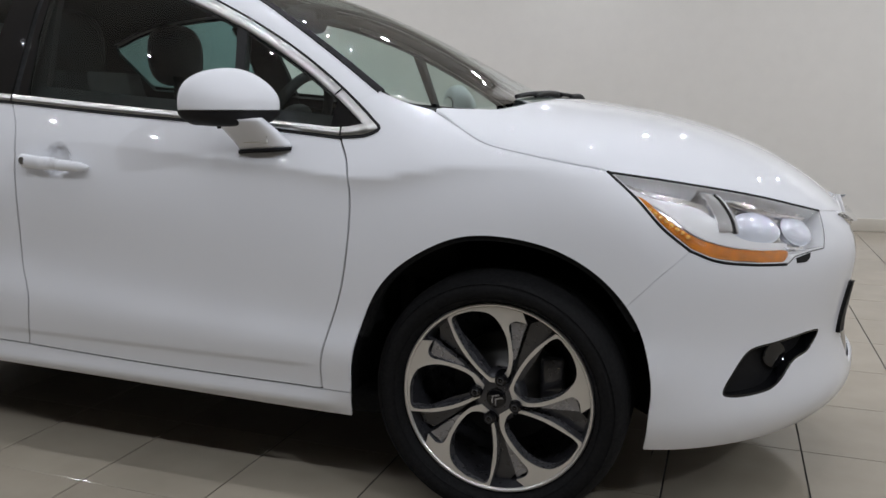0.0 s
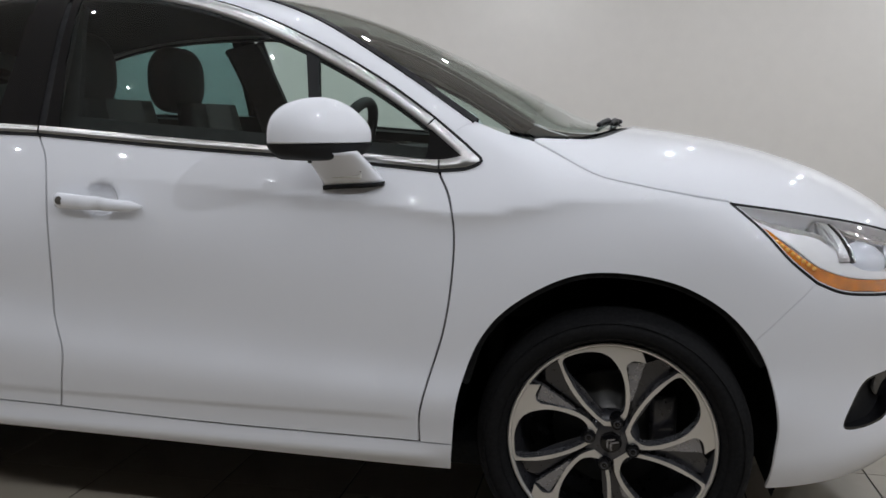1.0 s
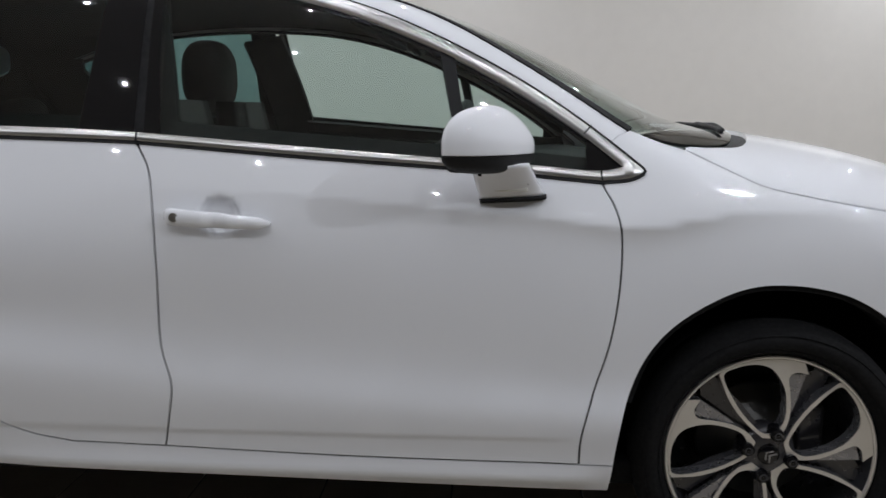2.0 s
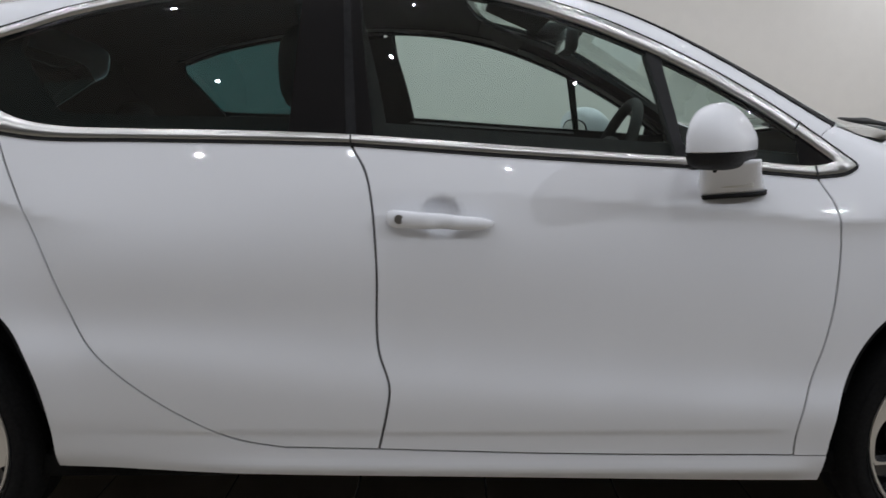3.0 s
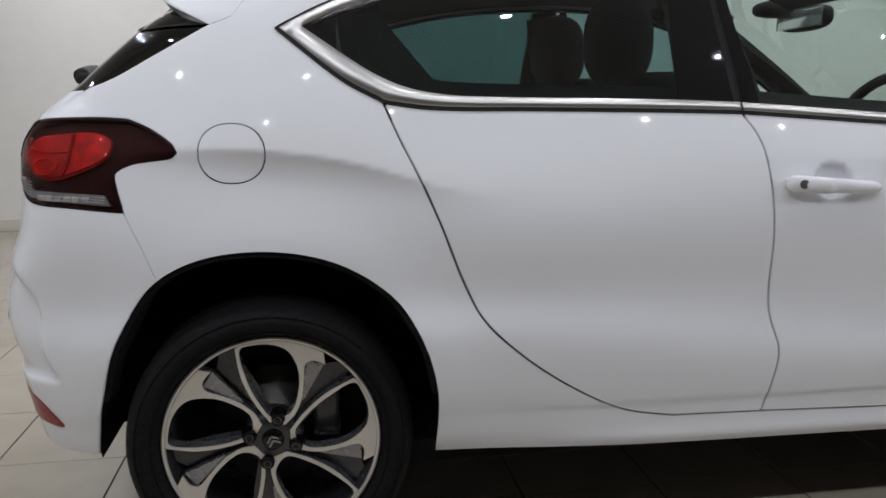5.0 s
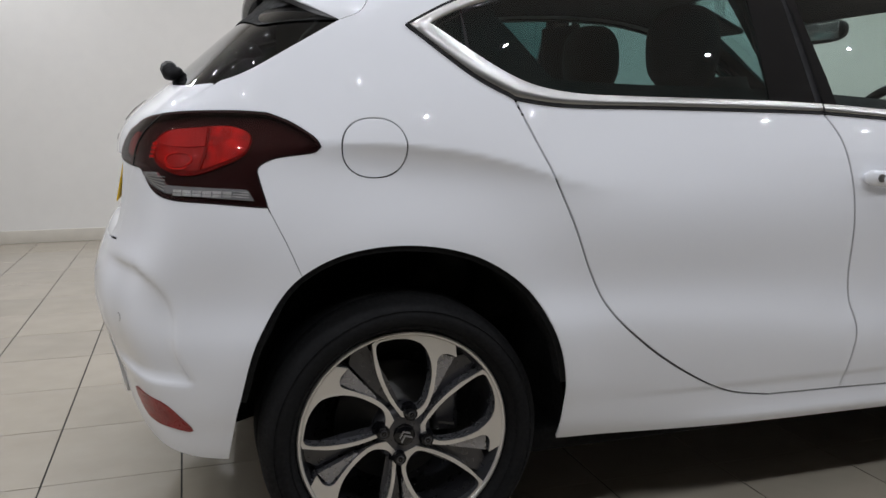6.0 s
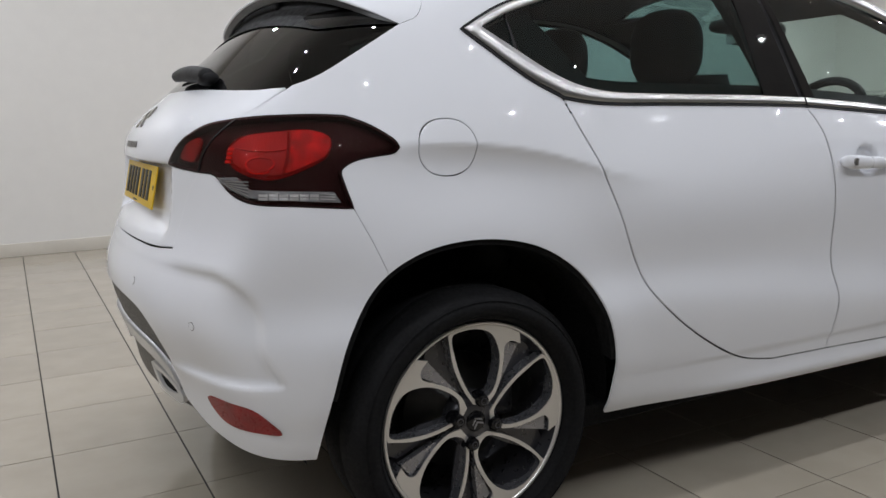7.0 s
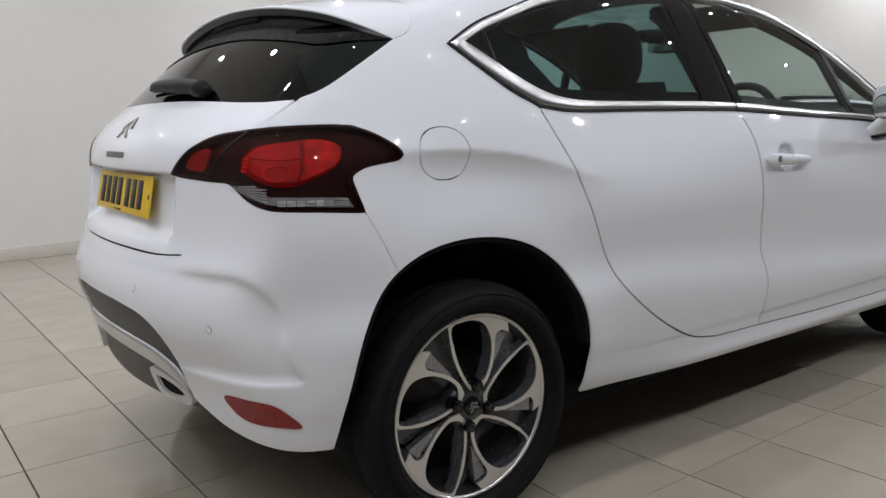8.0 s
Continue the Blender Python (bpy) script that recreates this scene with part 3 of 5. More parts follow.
LAMP_TOP_IN = [(-3.500, 0.962), (-3.42, 1.016), (-3.32, 1.050), (-3.185, 1.065)]
LAMP_TOP = [(-3.185, 1.065), (-3.10, 1.069), (-2.99, 1.069), (-2.92, 1.065)]
BUMPER_SEAM = [(-2.912, 0.869), (-2.873, 0.795), (-2.832, 0.720)]
GATE_SIDE = [(-3.303, 0.950), (-3.36, 0.90), (-3.40, 0.83), (-3.418, 0.772)]
GATE_LOW = [(-3.418, 0.772), (-3.55, 0.764), (-3.75, 0.764), (SR, 0.764)]
# (x, b) over the roof
SCREEN_SIDE = [to_dome(p) for p in ((-0.345, -0.745, 1.102), (-0.388, -0.728, 1.130), (-0.483, -0.683, 1.185), (-0.64, -0.630, 1.276), (-0.807, -0.575, 1.370), (-0.98, -0.524, 1.44), (-1.10, -0.49, 1.47))]
SCREEN_TOP = plan_dome([(-1.10, -0.49), (-1.16, -0.38), (-1.20, -0.2), (-1.215, 0.0)])
SCREEN_LOW = plan_dome([(-0.262, -0.690), (-0.170, -0.63), (-0.088, -0.585), (-0.028, -0.44), (0.012, -0.24), (0.027, 0.0)])
BONNET_REAR = plan_dome([(-0.205, -0.676), (-0.13, -0.64), (-0.05, -0.597), (0.01, -0.45), (0.05, -0.25), (0.065, 0.0)])
BONNET_SIDE = [(-0.205, -0.676, 1.046), (-0.115, -0.747, 1.002), (-0.046, -0.779, 0.970), (0.055, -0.786, 0.947), (0.149, -0.775, 0.929), (0.247, -0.747, 0.911)]
REAR_GLASS_SIDE = [(-2.715, 0.682), (-2.784, 0.716), (-2.851, 0.748), (-2.914, 0.777), (-2.951, 0.789), (-2.982, 0.794)]
REAR_GLASS_LOW = [to_dome(p) for p in belt([-3.075, -3.16, -3.26, -3.38, -3.55, -3.72, SR], [1.128, 1.127, 1.129, 1.133, 1.138, 1.142, 1.143])]
SPOILER_SEAM = [(-2.585, 0.0), (-2.590, 0.30), (-2.600, 0.52), (-2.632, 0.605), (-2.652, 0.647), (-2.669, 0.666), (-2.715, 0.682)]


def build_car():
    car = thing("car", "glossy white five-door hatchback with chrome window trim on tiled floor", "car")
    R, RL = (1,), (1, -1)
    arch_r, arch_f = seg(on_side(ARCH_REAR), 0), seg(on_side(ARCH_FRONT), 0)
    # cut the arch where the bumper's seam meets it
    cut = int(np.argmin(np.linalg.norm(arch_r[0] - np.array(BUMPER_SEAM[-1]), axis=1)))
    seam_r = arch_r[0][cut]
    bumper_seam = [*BUMPER_SEAM[:-1], tuple(seam_r)]
    arch_r_front = (arch_r[0][:cut + 1], 0)
    arch_r_back = (arch_r[0][cut:], 0)
    cutf = int(np.argmin(np.linalg.norm(arch_f[0] - np.array((0.338, 0.603)), axis=1)))
    seam_f = arch_f[0][cutf]
    low = int(np.argmin(np.linalg.norm(arch_f[0] - np.array(ARCH_FRONT[1]), axis=1)))
    arch_f_rear = (arch_f[0][low:cutf + 1], 0)
    arch_f_front = (arch_f[0][cutf:], 0)
    foot = [SCREEN_SIDE[0], *side_dome([(-0.372, 1.083), (-0.395, 1.066)])]

    # flank
    rear_door = panel("rear_door", ring(seg(C_SEAM), seg(SILL_TOP[:2], 0.0045), back(seg(B_SEAM, 0.0031)), back(seg(TRIM_LOW, 0))), belt, PAINT, car, sides=RL, step=0.016, fold=0.022)
    front_door = panel("front_door", ring(seg(B_SEAM, 0.0031), seg(SILL_TOP[1:], 0.0045), back(seg(A_SEAM)), back(seg(TRIM_FRONT, 0))), belt, PAINT, car, sides=RL, step=0.011, fold=0.022)
    base = dome(*np.array(SCREEN_SIDE[:1]).T)[0]
    side_foot = [(-0.395, 1.066), (-0.372, 1.083), to_belt(base)]
    screen_foot = [to_belt(base), (-0.275, 1.066), (-0.205, 1.046)]
    bonnet_belt = [to_belt(p) for p in BONNET_SIDE]
    head_low = [(0.277, 0.909), (0.356, 0.848), (0.422, 0.781), (0.492, 0.729)]
    wing = ring(back(seg(A_SEAM)), seg(TRIM_TIP, 0), seg(side_foot, 0.001), seg(screen_foot, 0.001), seg(bonnet_belt), flat([bonnet_belt[-1], head_low[0]]), seg(head_low), flat([(0.492, 0.729), (0.415, 0.668), tuple(seam_f)], 0.001), back(arch_f_rear), flat([arch_f_rear[0][0], (-0.457, 0.320)]))
    panel("front_wing", wing, belt, PAINT, car, sides=RL, step=0.016, fold=0.009)
    quarter = ring(seg(SILL_BOTTOM, 0), (arch_f[0][:low + 1], 0), flat([tuple(arch_f[0][low]), (-0.457, 0.320)], 0.001), back(seg(SILL_TOP, 0.001)), back(seg(C_SEAM)), back(seg(JOIN, 0)), seg(LAMP_SIDE), seg(LAMP_NOTCH), seg(bumper_seam, 0.0008), back(arch_r_front))
    a = np.linspace(0, 2 * math.pi, 56, endpoint=False)
    cap = np.stack([-2.669 + 0.073 * np.sign(np.cos(a)) * np.abs(np.cos(a)) ** 0.88, 0.990 + 0.066 * np.sign(np.sin(a)) * np.abs(np.sin(a)) ** 0.88], 1)
    panel("rear_quarter", quarter, belt, PAINT, car, holes=[cap], sides=R, step=0.011, fold=0.009)
    panel("rear_quarter", quarter, belt, PAINT, car, sides=(-1,), step=0.022)
    panel("fuel_flap", (cap - (-2.669, 0.990)) * 0.952 + (-2.669, 0.990), belt, PAINT, car, step=0.008)
    # black backing strip that shows dark through the gap round the flap
    strip("flap_backing", np.vstack([cap, cap[:1]]), belt, RUBBER, car, width=0.014, lift=-0.010)

    # roof, pillars
    lamp_top = seg(belt_dome(LAMP_TOP))
    gate_up = seg([REAR_GLASS_SIDE[-1], *belt_dome([(-3.129, 1.095)]), tuple(lamp_top[0][0])], 0.001)
    roof_half = ring(seg(SCREEN_SIDE, 0), seg(SCREEN_TOP, 0), flat([SCREEN_TOP[-1], SPOILER_SEAM[0]], 0), seg(SPOILER_SEAM, 0.001), seg(REAR_GLASS_SIDE, 0), gate_up, lamp_top, seg(belt_dome(JOIN), 0), back(seg(side_dome(TRIM_REAR), 0)), seg(side_dome(TRIM_TOP), 0), back(seg(foot, 0.001)))
    panel("roof_side", roof_half, dome, PAINT, car, sides=RL, step=0.02, fold=0.012)
    panel("headliner", roof_half, dome, HEADLINER, car, sides=RL, step=0.05, lift=-0.014, fold=0.0)

    # window trim and glass
    top, lowline = seg(side_dome(GLASS_TOP), 0), seg(side_dome(GLASS_LOW), 0)
    pane = ring(top, back(lowline))
    outer = ring(back(seg(side_dome(TRIM_TOP), 0)), seg(side_dome(TRIM_REAR), 0), seg(side_dome(TRIM_LOW), 0), seg(side_dome(TRIM_FRONT), 0), seg(side_dome(TRIM_TIP), 0))
    trim = ring(back(seg(side_dome(TRIM_TOP), 0.005)), seg(side_dome(TRIM_REAR), 0.007), seg(side_dome(TRIM_LOW), 0.005), seg(side_dome(TRIM_FRONT), 0.0045), seg(side_dome(TRIM_TIP), 0.005))
    panel("window_trim", trim, dome, CHROME, car, "satin chrome window surround", holes=[pane], sides=RL, step=0.08, lift=0.006, fold=0.014, round_edge=0.7)
    edge = np.vstack([0.5 * (outer + trim), 0.5 * (outer[:1] + trim[:1])])
    strip("window_seal", edge, dome, RUBBER, car, width=0.010, lift=0.0036, thick=0.014, sides=RL)
    # joints across the trim
    for x0, z0, x1, z1 in ((-1.496, 1.062, -1.497, 1.082), (-0.419, 0.977, -0.421, 1.0), (-0.440, 1.101, -0.458, 1.082)):
        strip("trim_joint", side_dome([(x0, z0), ((x0 + x1) / 2, (z0 + z1) / 2), (x1, z1)]), dome, RUBBER, car, width=0.004, lift=0.0075, thick=0.003)

    def fix_to(pieces, doors):
        for piece, door in zip(pieces, doors):
            piece.parent = door

    def glass_between(x0, x1, name, mat, lift, sides, label="", fold=0.0, slant0=0.0, slant1=0.0):
        """The window's share between two slanting cuts (x at its lower edge; slant to the rear at its top)."""
        t0, l0 = top[0], lowline[0]

        def cutter(pts, low_edge):
            b0, b1 = 0.62, 0.86
            k = np.clip((b1 - pts[:, 1]) / (b1 - b0), 0, 1)
            return (pts[:, 0] >= x0 + slant0 * k - 1e-6) & (pts[:, 0] <= x1 + slant1 * k + 1e-6)
        a, b = t0[cutter(t0, False)], l0[cutter(l0, True)]
        poly = np.vstack([a, b[::-1]])
        keep = np.linalg.norm(poly - np.roll(poly, 1, 0), axis=1) > 1e-4
        return panel(name, poly[keep], dome, mat, car, label, sides=sides, step=0.03, lift=lift, fold=fold)
    glass_between(-2.6, -2.422, "quarter_window", PRIVACY, -0.004, RL, slant0=0, slant1=0.0)
    fix_to(glass_between(-2.438, -1.630, "rear_door_window", PRIVACY, -0.005, RL, "dark tinted glass", slant1=0.03), rear_door)
    fix_to(glass_between(-1.465, -0.722, "front_door_window", GLASS, -0.005, RL, "green tinted glass", slant0=-0.04, slant1=-0.06), front_door)
    fix_to(glass_between(-0.746, -0.440, "front_quarter_window", GLASS, -0.004, RL, slant0=-0.06), front_door)
    fix_to(glass_between(-0.457, -0.3, "mirror_sail", BLACK_GLOSS, -0.003, RL, "gloss black corner cover", 0.006), front_door)
    fix_to(glass_between(-1.657, -1.498, "pillar_cover", BLACK_GLOSS, -0.001, RL, "gloss black pillar cover", 0.006, slant0=0.03, slant1=-0.03), rear_door)
    fix_to(glass_between(-1.490, -1.437, "pillar_cover", BLACK_GLOSS, -0.001, RL, "gloss black pillar cover", 0.006, slant0=-0.03, slant1=-0.04), front_door)
    glass_between(-2.440, -2.420, "window_bar", BLACK_TRIM, -0.002, RL, "", 0.01)
    glass_between(-0.753, -0.715, "window_bar", BLACK_TRIM, -0.002, RL, "", 0.03, slant0=-0.06, slant1=-0.06)
    strip("pillar_seal", smooth_line(side_dome([(-1.494, 1.075), (-1.50, 1.2), (-1.515, 1.33), (-1.525, 1.43)])), dome, RUBBER, car, width=0.05, lift=-0.008, thick=0.004, sides=RL)
    strip("upper_window_frame", top[0], dome, CABIN, car, width=0.012, lift=-0.014, thick=0.006, sides=RL)
    strip("lower_window_frame", lowline[0], dome, CABIN, car, width=0.09, lift=-0.022, thick=0.006, sides=RL)

    # windscreen, scuttle, bonnet
    screen_edge = [SCREEN_LOW[0], SCREEN_SIDE[0]]
    half = ring(seg(SCREEN_SIDE, 0), seg(SCREEN_TOP, 0), flat([SCREEN_TOP[-1], SCREEN_LOW[-1]], 0), back(seg(SCREEN_LOW, 0)), flat(screen_edge, 0))

    def mirrored(segs):
        line = np.vstack([s[0][:-1] for s in segs] + [segs[-1][0][-1:]])
        m = line[::-1] * (1, -1)
        full = np.vstack([line, m])
        keep = np.linalg.norm(full - np.roll(full, 1, 0), axis=1) > 1e-4
        return full[keep]
    screen = mirrored([back(seg(SCREEN_LOW, 0)), flat(screen_edge, 0), seg(SCREEN_SIDE, 0), seg(SCREEN_TOP, 0)])
    panel("windscreen", screen, dome, SCREEN, car, "green tinted windscreen", step=0.03, lift=-0.004, fold=0.0)
    strip("screen_seal", seg(SCREEN_SIDE, 0)[0], dome, RUBBER, car, width=0.020, lift=0.0035, thick=0.014, sides=RL)
    strip("screen_band", seg(SCREEN_TOP, 0)[0], dome, BLACK_GLOSS, car, width=0.05, lift=-0.006, thick=0.006, sides=RL)
    scuttle = mirrored([back(seg(BONNET_REAR, 0)), flat([BONNET_REAR[0], SCREEN_SIDE[0]], 0), flat([SCREEN_SIDE[0], SCREEN_LOW[0]], 0), seg(SCREEN_LOW, 0)])
    panel("scuttle", scuttle, dome, BLACK_TRIM, car, "black plastic scuttle panel", step=0.03, lift=-0.012, fold=0.0)
    nose_edge = belt_dome([(0.277, 0.909), (0.507, 0.882), (0.757, 0.846), (0.985, 0.797), (1.10, 0.785), (1.25, 0.78), (SF, 0.78)])
    bonnet_side = [to_dome(p) for p in BONNET_SIDE]
    bonnet = mirrored([back(seg(BONNET_REAR)), seg(bonnet_side), flat([bonnet_side[-1], nose_edge[0]]), seg(nose_edge)])
    panel("bonnet", bonnet, dome, PAINT, car, step=0.02)

    # tail
    glass_full = mirrored([flat([(-2.745, 0.0), (-2.745, 0.40), (-2.715, 0.682)], 0), seg(REAR_GLASS_SIDE, 0), seg(REAR_GLASS_LOW, 0)])
    panel("rear_window", glass_full, dome, REAR_GLASS, car, "dark rear window", step=0.03, lift=-0.003, fold=0.0)
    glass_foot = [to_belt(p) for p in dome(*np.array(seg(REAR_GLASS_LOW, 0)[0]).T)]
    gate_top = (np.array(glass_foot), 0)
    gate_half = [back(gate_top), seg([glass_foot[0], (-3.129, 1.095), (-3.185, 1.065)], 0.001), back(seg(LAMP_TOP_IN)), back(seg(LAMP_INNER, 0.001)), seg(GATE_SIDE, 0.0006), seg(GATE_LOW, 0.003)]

    def mirrored_belt(segs, middle):
        """Outline drawn in by its gaps, then mirrored about the car's middle."""
        ends = flat([tuple(segs[-1][0][-1]), tuple(segs[0][0][0])], 0)
        line = ring(*segs, ends)
        n = sum(len(s[0]) - 1 for s in segs) + 1
        line = line[np.abs(line[:, 0] - middle) > 0.006]
        m = line[::-1].copy()
        m[:, 0] = 2 * middle - m[:, 0]
        return np.vstack([line, m])
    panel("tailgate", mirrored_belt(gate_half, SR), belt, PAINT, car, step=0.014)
    lamp = ring(seg(LAMP_TOP_IN, 0.001), seg(LAMP_TOP, 0.001), seg(LAMP_SIDE, 0.001), seg(LAMP_NOTCH, 0.001), seg(LAMP_UNDER, 0.001), seg(LAMP_INNER, 0.001))
    for side in RL:
        lamp_ob = panel("tail_lamp", lamp, belt, RED_LENS, car, "dark red wrap-around tail lamp", sides=(side,), step=0.02, lift=0.002, fold=0.0)[0]
        panel("housing", lamp, belt, MAROON, lamp_ob, sides=(side,), step=0.03, lift=-0.016, fold=0.0)
        strip("lamp_rim", np.vstack([lamp, lamp[:1]]), belt, MAROON, lamp_ob, width=0.006, lift=0.0012, thick=0.02, sides=(side,))
        oval = smooth_line([(-3.235, 0.998), (-3.20, 1.028), (-3.10, 1.040), (-3.0, 1.040), (-2.955, 1.020), (-2.965, 0.985), (-3.02, 0.958), (-3.10, 0.937), (-3.17, 0.948), (-3.22, 0.970)], closed=True)
        oval = (oval - (-2.955, 0.0)) * (0.91, 1.0) + (-2.955, 0.0)
        panel("brake_reflector", oval, belt, DEEP_RED, lamp_ob, "red reflector", sides=(side,), step=0.015, lift=-0.009, fold=0.006)
        inner = (oval - (-3.085, 0.992)) * (0.93, 0.88) + (-3.079, 0.995)
        # two halves of the inner lens, parted by a moulded rib
        for name, keep, mat, lift in (("brake_lens", inner[:, 0] < -3.052, DIM_RED, -0.0065), ("indicator_lens", inner[:, 0] > -3.060, RED, -0.0055)):
            panel(name, inner[keep], belt, mat, lamp_ob, "bright red inner lens", sides=(side,), step=0.012, lift=lift, fold=0.004)
        strip("lens_divider", smooth_line([(-3.056, 1.036), (-3.054, 1.010), (-3.056, 0.975), (-3.064, 0.950)]), belt, DEEP_RED, lamp_ob, width=0.007, lift=-0.003, thick=0.004, sides=(side,))
        for k in range(4):
            panel("light_blade", flat_loop([(-3.203 + 0.002 * k, 0.972 + 0.009 * k), (-3.188 + 0.002 * k, 0.972 + 0.009 * k), (-3.188 + 0.002 * k, 0.9775 + 0.009 * k), (-3.203 + 0.002 * k, 0.9775 + 0.009 * k)]), belt, BRIGHT_RED, lamp_ob, sides=(side,), step=0.01, lift=-0.002, fold=0.003)
        # round bulb bowl low in the red lens, and two moulded creases
        bowl = [(-3.115 + 0.032 * math.cos(a), 0.970 + 0.015 * math.sin(a)) for a in np.linspace(0, 2 * math.pi, 25)]
        strip("bowl_rim", np.array(bowl), belt, RED, lamp_ob, width=0.004, lift=-0.0035, thick=0.004, sides=(side,))
        # highlight along the bowl's lower edge, drawn as a bright red strip
        strip("bowl_highlight", np.array(bowl[14:22]) - (0.0, 0.005), belt, BRIGHT_RED, lamp_ob, width=0.003, lift=-0.0030, thick=0.003, sides=(side,))
        strip("lens_crease", smooth_line([(-3.19, 1.008), (-3.14, 1.000), (-3.085, 0.998), (-3.04, 1.003)]), belt, RED, lamp_ob, width=0.003, lift=-0.0035, thick=0.004, sides=(side,))
        for k in range(5):
            panel("lens_rib", flat_loop([(-3.202 + 0.007 * k, 0.935 - 0.004 * k), (-3.135, 0.933 - 0.007 * k), (-3.135, 0.9305 - 0.007 * k), (-3.200 + 0.007 * k, 0.9325 - 0.004 * k)]), belt, STEEL, lamp_ob, sides=(side,), step=0.02, lift=0.0045, fold=0.002)
        strip("lens_split", smooth_line([(-3.303, 0.951), (-3.286, 0.985), (-3.245, 1.026), (-3.187, 1.064)]), belt, MAROON, lamp_ob, width=0.0045, lift=0.0032, thick=0.004, sides=(side,))
        panel("inner_reflector", smooth_line([(-3.430, 0.980), (-3.415, 1.006), (-3.375, 1.022), (-3.328, 1.026), (-3.330, 0.996), (-3.345, 0.974), (-3.39, 0.972)], closed=True), belt, DIM_RED, lamp_ob, sides=(side,), step=0.02, lift=-0.008, fold=0.008)
        panel("reversing_lens", flat_loop([(-3.228, 0.940), (-3.165, 0.942), (-3.13, 0.915), (-2.955, 0.905), (-2.94, 0.882), (-3.02, 0.888), (-3.135, 0.899), (-3.18, 0.916)]), belt, CLEAR_STRIP, lamp_ob, "clear ribbed lens", sides=(side,), step=0.02, lift=0.0035, fold=0.008)
        for k in range(3):
            strip("lens_rib", smooth_line([(-2.985, 0.8915 + 0.0052 * k), (-2.952, 0.8885 + 0.0052 * k)]), belt, REFLEX, lamp_ob, width=0.0022, lift=0.0058, thick=0.003, sides=(side,))
        for k in range(6):
            for j in range(2):
                x0, z0 = -3.112 + 0.021 * k, 0.8935 - 0.0008 * k + 0.0068 * j
                panel("reflex_cell", flat_loop([(x0, z0), (x0 + 0.0185, z0 - 0.0006), (x0 + 0.0185, z0 + 0.0052), (x0, z0 + 0.0058)]), belt, REFLEX if (k + j) % 3 else STEEL, lamp_ob, sides=(side,), step=0.01, lift=0.0050, fold=0.004)

    # rear bumper with a dark lower insert
    ins_top = [(SR, 0.628), (-3.72, 0.625), (-3.56, 0.606), (-3.49, 0.565), (-3.455, 0.50), (-3.425, 0.412), (-3.39, 0.392)]
    under = [(-3.39, 0.392), (-3.305, 0.358), (-3.215, 0.335), (-3.092, 0.313), tuple(arch_r_back[0][-1])]
    bump_half = [seg(ins_top, 0), seg(under, 0), back(arch_r_back), back(seg(bumper_seam, 0.0008)), seg(LAMP_UNDER), seg(GATE_SIDE, 0.0006), seg(GATE_LOW, 0.002)]
    refl = smooth_line([(-3.285, 0.443), (-3.20, 0.446), (-3.145, 0.438), (-3.11, 0.410), (-3.088, 0.380), (-3.14, 0.383), (-3.225, 0.393), (-3.265, 0.415)], closed=True)
    panel("rear_bumper", mirrored_belt(bump_half, SR), belt, PAINT, car, step=0.011, fold=0.009)
    panel("diffuser", mirrored_belt([seg(ins_top, 0), flat([ins_top[-1], (-3.43, 0.375), (-3.70, 0.365), (SR, 0.36)], 0)], SR), belt, DIFFUSER, car, "charcoal grey lower bumper insert", step=0.02, lift=-0.010, fold=0.03)
    panel("diffuser_band", mirrored_belt([seg([(SR, 0.526), (-3.75, 0.523), (-3.60, 0.510), (-3.50, 0.480), (-3.445, 0.425)], 0), flat([(-3.445, 0.425), (-3.462, 0.422)], 0), seg([(-3.462, 0.420), (-3.52, 0.450), (-3.62, 0.471), (-3.75, 0.480), (SR, 0.482)], 0)], SR), belt, SILVER, car, "silver trim band", step=0.015, lift=0.002, fold=0.012)
    for side in RL:
        mouth = smooth_line([(-3.625, 0.432), (-3.52, 0.428), (-3.468, 0.408), (-3.50, 0.398), (-3.605, 0.400)], closed=True)
        frame_line = smooth_line([(-3.655, 0.446), (-3.51, 0.442), (-3.435, 0.405), (-3.45, 0.384), (-3.55, 0.382), (-3.63, 0.388)], closed=True)
        panel("exhaust_trim", frame_line, belt, SILVER, car, "silver exhaust surround", holes=[mouth], sides=(side,), step=0.01, lift=0.004, fold=0.03)
        panel("exhaust_mouth", mouth, belt, LINER, car, sides=(side,), step=0.02, lift=-0.004, fold=0.0)
        panel("reflector", refl, belt, REFLEX_RED, car, "red bumper reflector", sides=(side,), step=0.02, lift=0.003, fold=0.006)
        for s0, z0 in ((-3.295, 0.612), (-3.62, 0.672)):
            c = np.stack([s0 + 0.0088 * np.cos(a[::3]), z0 + 0.0088 * np.sin(a[::3])], 1)
            panel("parking_sensor", c, belt, PAINT, car, sides=(side,), step=0.01, lift=0.0012, fold=0.003)
            strip("sensor_ring", np.vstack([c, c[:1]]), belt, SENSOR_GREY, car, width=0.0024, lift=0.0008, thick=0.002, sides=(side,))

    # front bumper and lamps
    head = ring(seg(head_low, 0.0015), seg([(0.492, 0.729), (0.561, 0.704), (0.66, 0.691), (0.772, 0.684)], 0.0015), flat([(0.772, 0.684), (0.801, 0.701), (0.861, 0.708), (0.914, 0.710)], 0.0015), seg([(0.914, 0.710), (0.952, 0.764), (0.985, 0.797)], 0.0015), back(seg([(0.277, 0.909), (0.507, 0.882), (0.757, 0.846), (0.985, 0.797)], 0.0035)))
